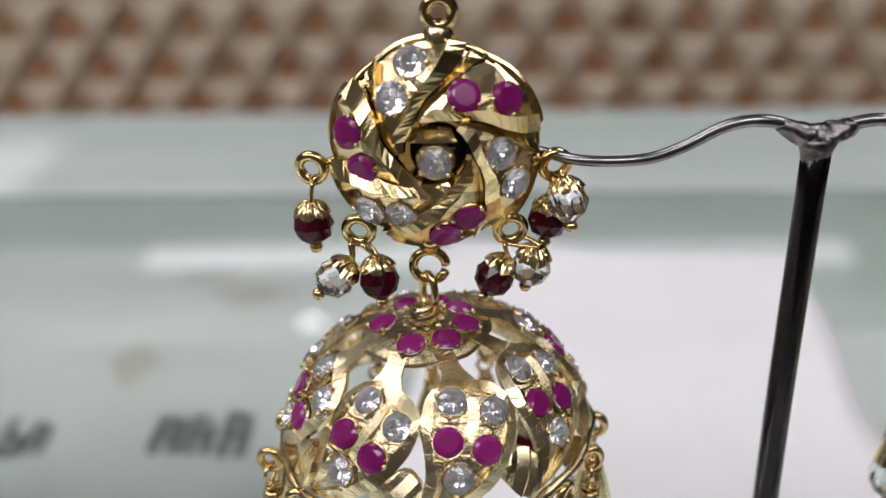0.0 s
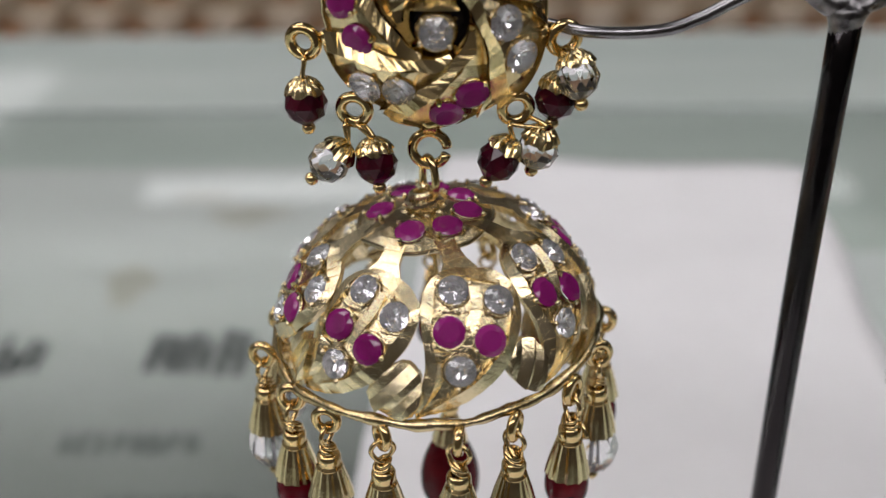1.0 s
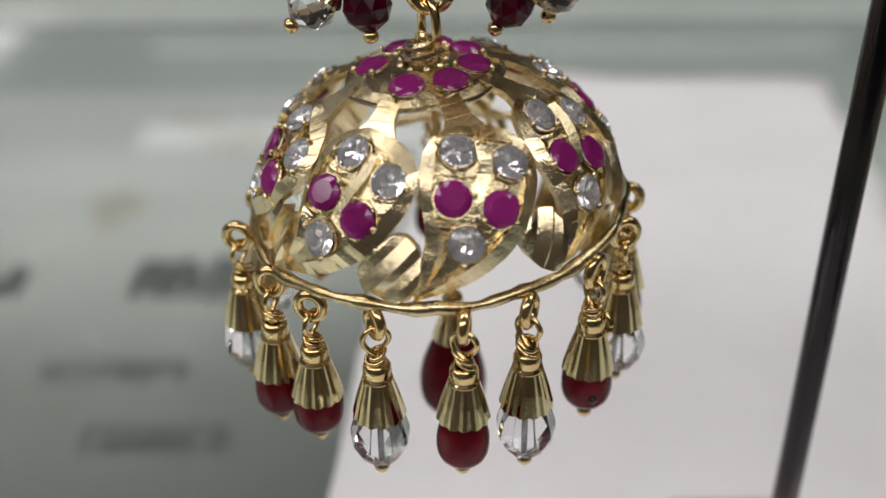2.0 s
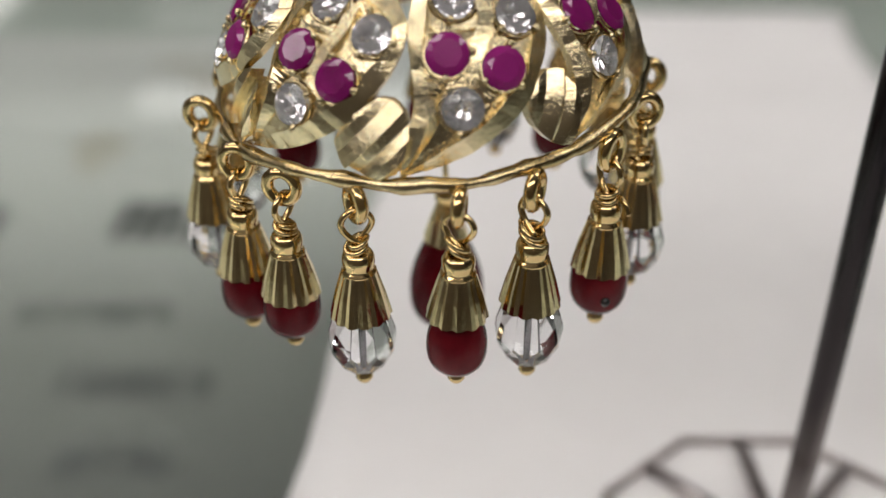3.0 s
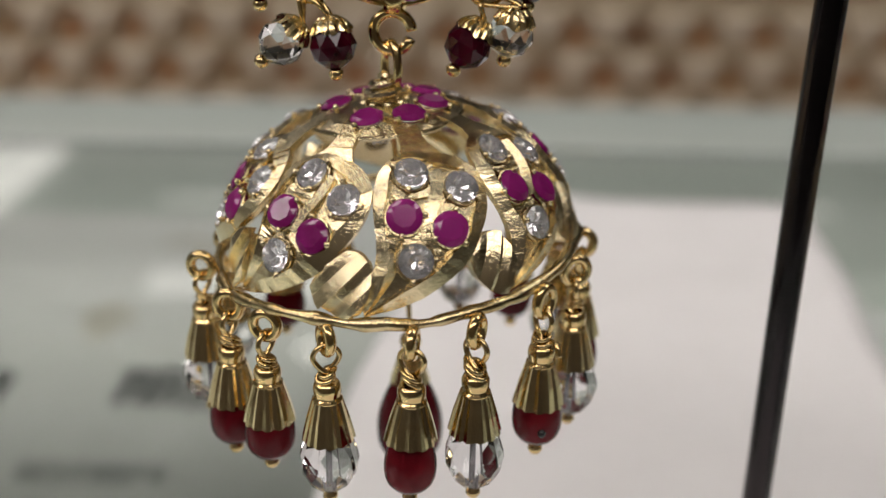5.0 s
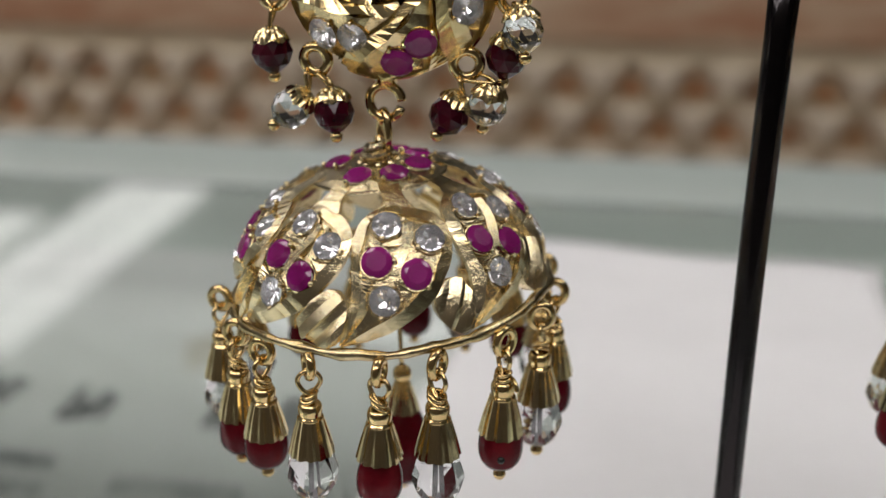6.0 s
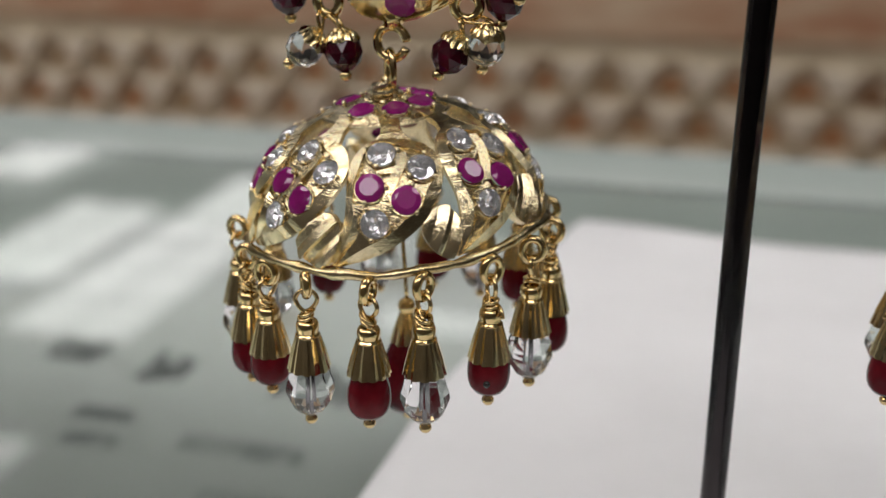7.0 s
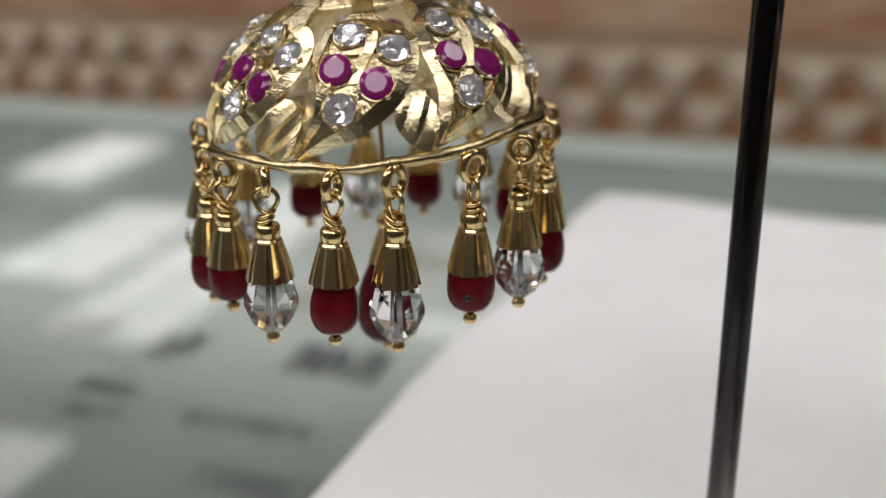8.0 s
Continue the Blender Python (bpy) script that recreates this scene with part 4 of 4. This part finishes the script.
def round_cut(r):
    """A small round bead with flat faces."""
    levels, n, vs, fs = [(0.35, -0.92), (0.82, -0.55), (1.0, 0.0), (0.82, 0.55), (0.35, 0.92)], 9, [], []
    for k, (w, z) in enumerate(levels):
        for i in range(n):
            a = 2 * math.pi * (i + 0.5 * (k % 2)) / n
            vs.append((r * w * math.cos(a), r * w * math.sin(a), r * z))
    for k in range(4):
        for i in range(n):
            a, b = k * n + i, k * n + (i + 1) % n
            fs += [(a, b, a + n), (b, b + n, a + n)] if k % 2 == 0 else [(a, b, b + n), (a, b + n, a + n)]
    fs += [tuple(range(n)), tuple(range(4 * n, 5 * n))]
    return Shape().add(vs, fs)


maroon_mesh = round_cut(1.9).mesh("bead", DARK_BEAD, False)
pearl_mesh = round_cut(1.88).mesh("bead", GLASS_BEAD, False)
end_mesh = lathe([(0.1, -1.5), (0.3, -1.7), (0.55, -1.95), (0.62, -2.25), (0.45, -2.6), (0.1, -2.75)], 12).mesh("tip_ball", GOLD, True)
# small beads round the top piece: centre, way to the tip, red or clear, the ring that carries it
SMALL = [((-11.3, 0.2, 72.2), (0.05, 0, -1), "r", (-11.4, 1, 77.3)), ((-9.5, -0.8, 67.3), (-0.75, -0.1, -0.7), "c", (-7.2, 0, 71.5)),
         ((-5.5, -0.8, 67.1), (0.1, -0.1, -1), "r", (-7.2, 0, 71.5)), ((5.0, -0.8, 67.3), (-0.5, -0.1, -0.86), "r", (6.4, 0, 71.5)),
         ((8.3, -0.4, 68.1), (-0.2, 0.2, -0.97), "c", (6.4, 0, 71.5)), ((11.3, -1.4, 74.8), (0.15, -0.25, -0.95), "c", (10.4, 1, 77.4)),
         ((9.8, 0.6, 72.3), (-0.12, 0, -1), "r", (10.4, 1, 77.4))]


# drops round the rim: angle from the front, red or clear, height of the tip over the glass, distance from the bell's axis, lift of its ring
DROPS = [(-78, False, 36.2, 16.3, 1.1), (-56, True, 35.3, 15.3, 0.2), (-38.3, True, 36.0, 15.0, 0), (-17.4, False, 34.75, 14.9, 0), (7.1, True, 35.9, 15.7, 0), (24.8, False, 35.2, 15.6, 0), (49.8, True, 36.7, 15.4, 0), (71, False, 36.6, 15.4, 0),
         (91, True, 36.9, 15.6, 0), (114, False, 37.0, 15.6, 0), (137, True, 37.5, 15.6, 0), (160, False, 37.2, 15.6, 0), (182, True, 37.4, 15.6, 0), (205, False, 36.7, 15.6, 0), (228, True, 36.6, 15.6, 0), (256, False, 36.2, 15.8, 0.5)]


def earring():
    e = thing("earring", at(0, 0, Z0), "gold bell-shaped drop earring with magenta and clear stones", "earring", "pair of earrings")
    # the bell and what is set in it
    d = part("bell", crown_shape(), CUT_GOLD, e, "domed pierced gold bell with cut facets", False, BELL)
    part("rim", tilt_wire(), RIM_GOLD, d, "wavy gold rim wire")
    for i, a in enumerate(CROWN):
        part("ruby", ruby_mesh, None, d, "magenta stone", m=frame_to(bell(a, 15.5, 0.62), bell_normal(a, 15.5), 25 * i))
    seat = random.Random(19)
    for k in range(8):
        turn = Matrix.Rotation(radians(45 * k), 4, "Z")
        part("leaf", leaf_meshes[k % 2], None, d, m=turn)
        for name, mesh in cut_meshes[k % 3].items():
            part(name, mesh, None, d, m=turn)
        part("bud", bud_meshes[k % 2], None, d, m=turn)
        part("bridge", bridge_mesh, None, d, m=turn)
        for i, (a, b, c) in enumerate(LEAF_STONES):
            crooked = Vector((seat.uniform(-0.09, 0.09), seat.uniform(-0.09, 0.09), seat.uniform(-0.09, 0.09)))
            q = frame_to(bell(a, b, 0.7), bell_normal(a, b) + crooked, 13 * i + 37 * k)
            part("ruby" if c == "r" else "crystal", ruby_mesh if c == "r" else clear_mesh, None, d, "magenta stone" if c == "r" else "clear stone", m=turn @ q @ Matrix.Scale(0.96 if c == "c" else 1.0, 4))
    # hanging drops round the rim
    rng = random.Random(8)
    for k, (a, red, tip, out, lift) in enumerate(DROPS):
        p = BELL @ (bell(a, 90.5) * MM)
        p = Vector((out * math.sin(radians(a)) - 0.55, -out * math.cos(radians(a)), p.z / MM + lift)) * MM
        m = Matrix.Translation(p - Vector((0, 0, 0.3)) * MM) @ Matrix.Rotation(radians(-a + rng.uniform(-25, 25) + 180), 4, "Z") @ pose(0, 0, 0, rng.uniform(-0.8, 0.8), rng.uniform(-0.6, 0.6), 0)
        poke = {4: 0.4, 6: -0.9, 2: -0.9, 1: -0.5, 5: 0.2}.get(k, 0.0)
        hung = drop(e, m @ Matrix.Diagonal((1, 1, (p.z / MM - 0.3 - tip) / ((15.05 if red else 15.48) + poke), 1)), red, k, poke)
        if k == 4:
            front = next(o for o in hung.children if o.name.startswith("bead"))
        if k == 6:      # a dark fleck in one bead
            way = m.to_3x3().inverted() @ Vector((0.12, -1, 0))
            part("fleck", ball(way.normalized() * 1.98 + Vector((0, 0, -11.5)), 0.36, 8, 5), DARK, hung, "dark fleck in the bead")
        if k in (6, 9, 14):
            part("wire_tail", tail_shape, GOLD, hung, "loose end of wire")
    # the large drop inside the bell
    mid = part("drop", cap_shape(4, 0.7, 1.75, 42.6, 39.4), CAP_GOLD, e, "large red bead drop inside the bell", False, at(0.6, -1.0, -1.7))
    part("bead", lathe(teardrop(2.95, 41.0, 31.2, 18), 30), RED_BEAD, mid, "large glossy dark red bead")
    part("collar", ball((0, 0, 43.2), 0.95, 14, 8), GOLD, mid)
    part("tip_ball", ball((0, 0, 30.9), 0.6, 12, 7), GOLD, mid)
    part("hanger", tube(smooth_path([(0, 0, 43.8), (-0.3, 0.2, 48.5), (-0.9, 0.4, 56), (-1.7, 0.6, 64.0)], 4), 0.22, 7), GOLD, mid, "thin gold wire")
    # link between bell and top piece
    part("link", ring((-1.0, -0.3, 65.4), 1.15, 0.36, (0.85, 0.5, 0), squash=1.7), GOLD, e, "gold wire link")
    part("open_ring", ring((-0.9, 0, 68.1), 1.5, 0.46, (0.05, 1, 0), start=20, sweep=335), GOLD, e, "open gold ring")
    # top piece
    f = part("top_piece", cup_shape(), CUT_GOLD, e, "round domed gold top piece with swirling blades", True, FACE @ frame_to((0, -4.0, -0.8), (0, -1, 0)))
    back = f.matrix_basis.inverted() @ FACE
    for k, (a, b, c) in enumerate(WHORL):
        s, place, strips = whorl_shape(a, b, 40 + k)
        part("blade", s, BRIGHT_CUT, f, "", False, back)
        for strip in strips:
            part("edge_cut", strip, TOP_CUT, f, "", False, back)
        a0 = math.degrees(math.atan2(a[1], a[0]))
        line = [(r * math.cos(radians(a0 + w)), r * math.sin(radians(a0 + w))) for r, w in ((8.9, 11), (8.0, 15.5), (6.8, 23), (5.5, 36), (4.3, 55), (3.3, 80))]
        part("swirl_wire", tube(smooth_path([face(x, z, -0.25) for x, z in line], 4), [0.12 + 0.15 * math.sin(math.pi * q / 20) for q in range(21)], 5), CUT_GOLD, f, "", False, back)
        part("under_blade", under_mesh, None, f, m=back @ Matrix.Rotation(radians(-60 * k), 4, "Y"))
        for i, (x, z) in enumerate((a, b)):
            part("ruby" if c == "r" else "crystal", ruby_mesh if c == "r" else clear_mesh, None, f, "magenta stone" if c == "r" else "clear stone", m=back @ frame_to(place(x, z, 0.8), face_normal(x, z), 50 * k + 20 * i) @ Matrix.Diagonal((1.1, 1.1, 1.1, 1)))
    part("crystal", clear_mesh, None, f, "clear stone", m=pose(0, 0, 0.00005, 0, 0, 12))
    rim_of = [face(r, 0, h) for r, h in ((7.5, -0.75), (8.3, -0.45), (8.95, -0.3), (9.1, -0.7), (8.6, -1.3), (7.6, -1.2))]
    part("edge_band", lathe([(q.x, -q.y) for q in rim_of] + [(rim_of[0].x, -rim_of[0].y)], 72), BRIGHT_CUT, f, "", False, back @ frame_to((0, 0, 0), (0, -1, 0)))
    part("edge", tube([(8.75 * math.cos(t), 0.2, 8.75 * math.sin(t)) for t in (2 * math.pi * i / 72 for i in range(72))], 0.42, 7, True), GOLD, f, "", True, back)
    # dark disc added behind the centre stone for the dark gaps round it
    part("back_disc", lathe([(0.2, 2.2), (1.9, 2.2), (2.3, 2.05), (2.5, 1.7), (2.45, 1.2), (0.2, 1.2)], 24), DARK, f, "dark disc behind the centre stone", True, back @ frame_to((0.25, 0, -0.2), (0, -1, 0)))
    for low, high, seed in (((1.0, -0.15), (2.35, -0.95), 81), ((-1.9, -0.2), (-3.2, -0.9), 82)):
        bar = cuts([(-2.5, low[0], low[1]), (0, low[0], low[1] + 0.1), (1.9, low[0], low[1])], [(-2.0, high[0], high[1]), (0, high[0] * 1.04, high[1]), (1.4, high[0], high[1])], 3, face, seed, 0.05)
        part("centre_bar", bar, TOP_CUT, f, "", False, back)
    for i in range(3):
        t = radians(90 + 120 * i)
        part("stay", tube(smooth_path([(FR * math.cos(t), 0.4, FR * math.sin(t)), (5 * math.cos(t + 0.3), -0.4, 5 * math.sin(t + 0.3)), (1.2 * math.cos(t + 0.6), -1.9, 1.2 * math.sin(t + 0.6))], 5), 0.5, 7), GOLD, f, "", True, back)
    part("tab", tube([(-0.8, 0.6, 71.2), (-0.85, 0.2, 70.2), (-0.9, 0, 69.4)], [1.5, 1.15, 0.7], 8), GOLD, e)
    part("tab", tube([(0.0, 2.6, 87.0), (0.1, 2.2, 88.0), (0.15, 1.6, 89.0), (0.2, 1.2, 89.9)], [2.2, 1.8, 1.3, 0.9], 10), BRIGHT_CUT, e)
    for c, tilt in (((0.2, 1.2, 90.9), 0.0), ((-11.2, 1, 77.3), 0.3), ((10.3, 1, 77.4), -0.3), ((-7.2, 0, 71.7), 0.15), ((6.4, 0, 71.7), -0.15)):
        part("side_ring", ring(c, 1.18, 0.5, (tilt, 1, 0.1)), GOLD, e)
    for a, b in (((-10.2, 1, 77.6), (-8.6, 0.8, 78.0)), ((9.3, 1, 77.7), (8.2, 0.8, 78.1)), ((-6.5, 0.4, 72.6), (-5.6, 0.7, 73.6)), ((5.8, 0.4, 72.6), (5.0, 0.7, 73.5))):
        part("lug", tube([a, Vector(a).lerp(Vector(b), 0.5), b], [0.45, 0.6, 0.8], 8), GOLD, e)
    for c, way, kind, root in SMALL:
        m = frame_to(c, -Vector(way), 20)
        b = part("small_bead", flower_mesh, None, e, "maroon bead in a gold flower cap" if kind == "r" else "clear faceted bead in a gold flower cap", m=m)
        part("bead", maroon_mesh if kind == "r" else pearl_mesh, None, b, "dark maroon faceted bead" if kind == "r" else "clear faceted bead")
        part("tip_ball", end_mesh, None, b)
        q = m.inverted() @ (Vector(root) * MM)
        q = q / MM - Vector((0, 0, 0.9))
        part("wire", tube(smooth_path([(0, 0, 1.9), (0.25, 0, 2.4), q * 0.6 + Vector((0.5, 0, 1.2)), q, q * 0.8 + Vector((-0.5, 0.3, 0.2)), (-0.2, 0, 2.3), (0.2, 0.1, 2.1)], 5), 0.2, 6), GOLD, b)
    return e, front


main_earring, front_bead = earring()
copy_thing(main_earring, at(63.2, 1.0, Z0, 0, 0, 46))
cam.data.dof.focus_object = front_bead
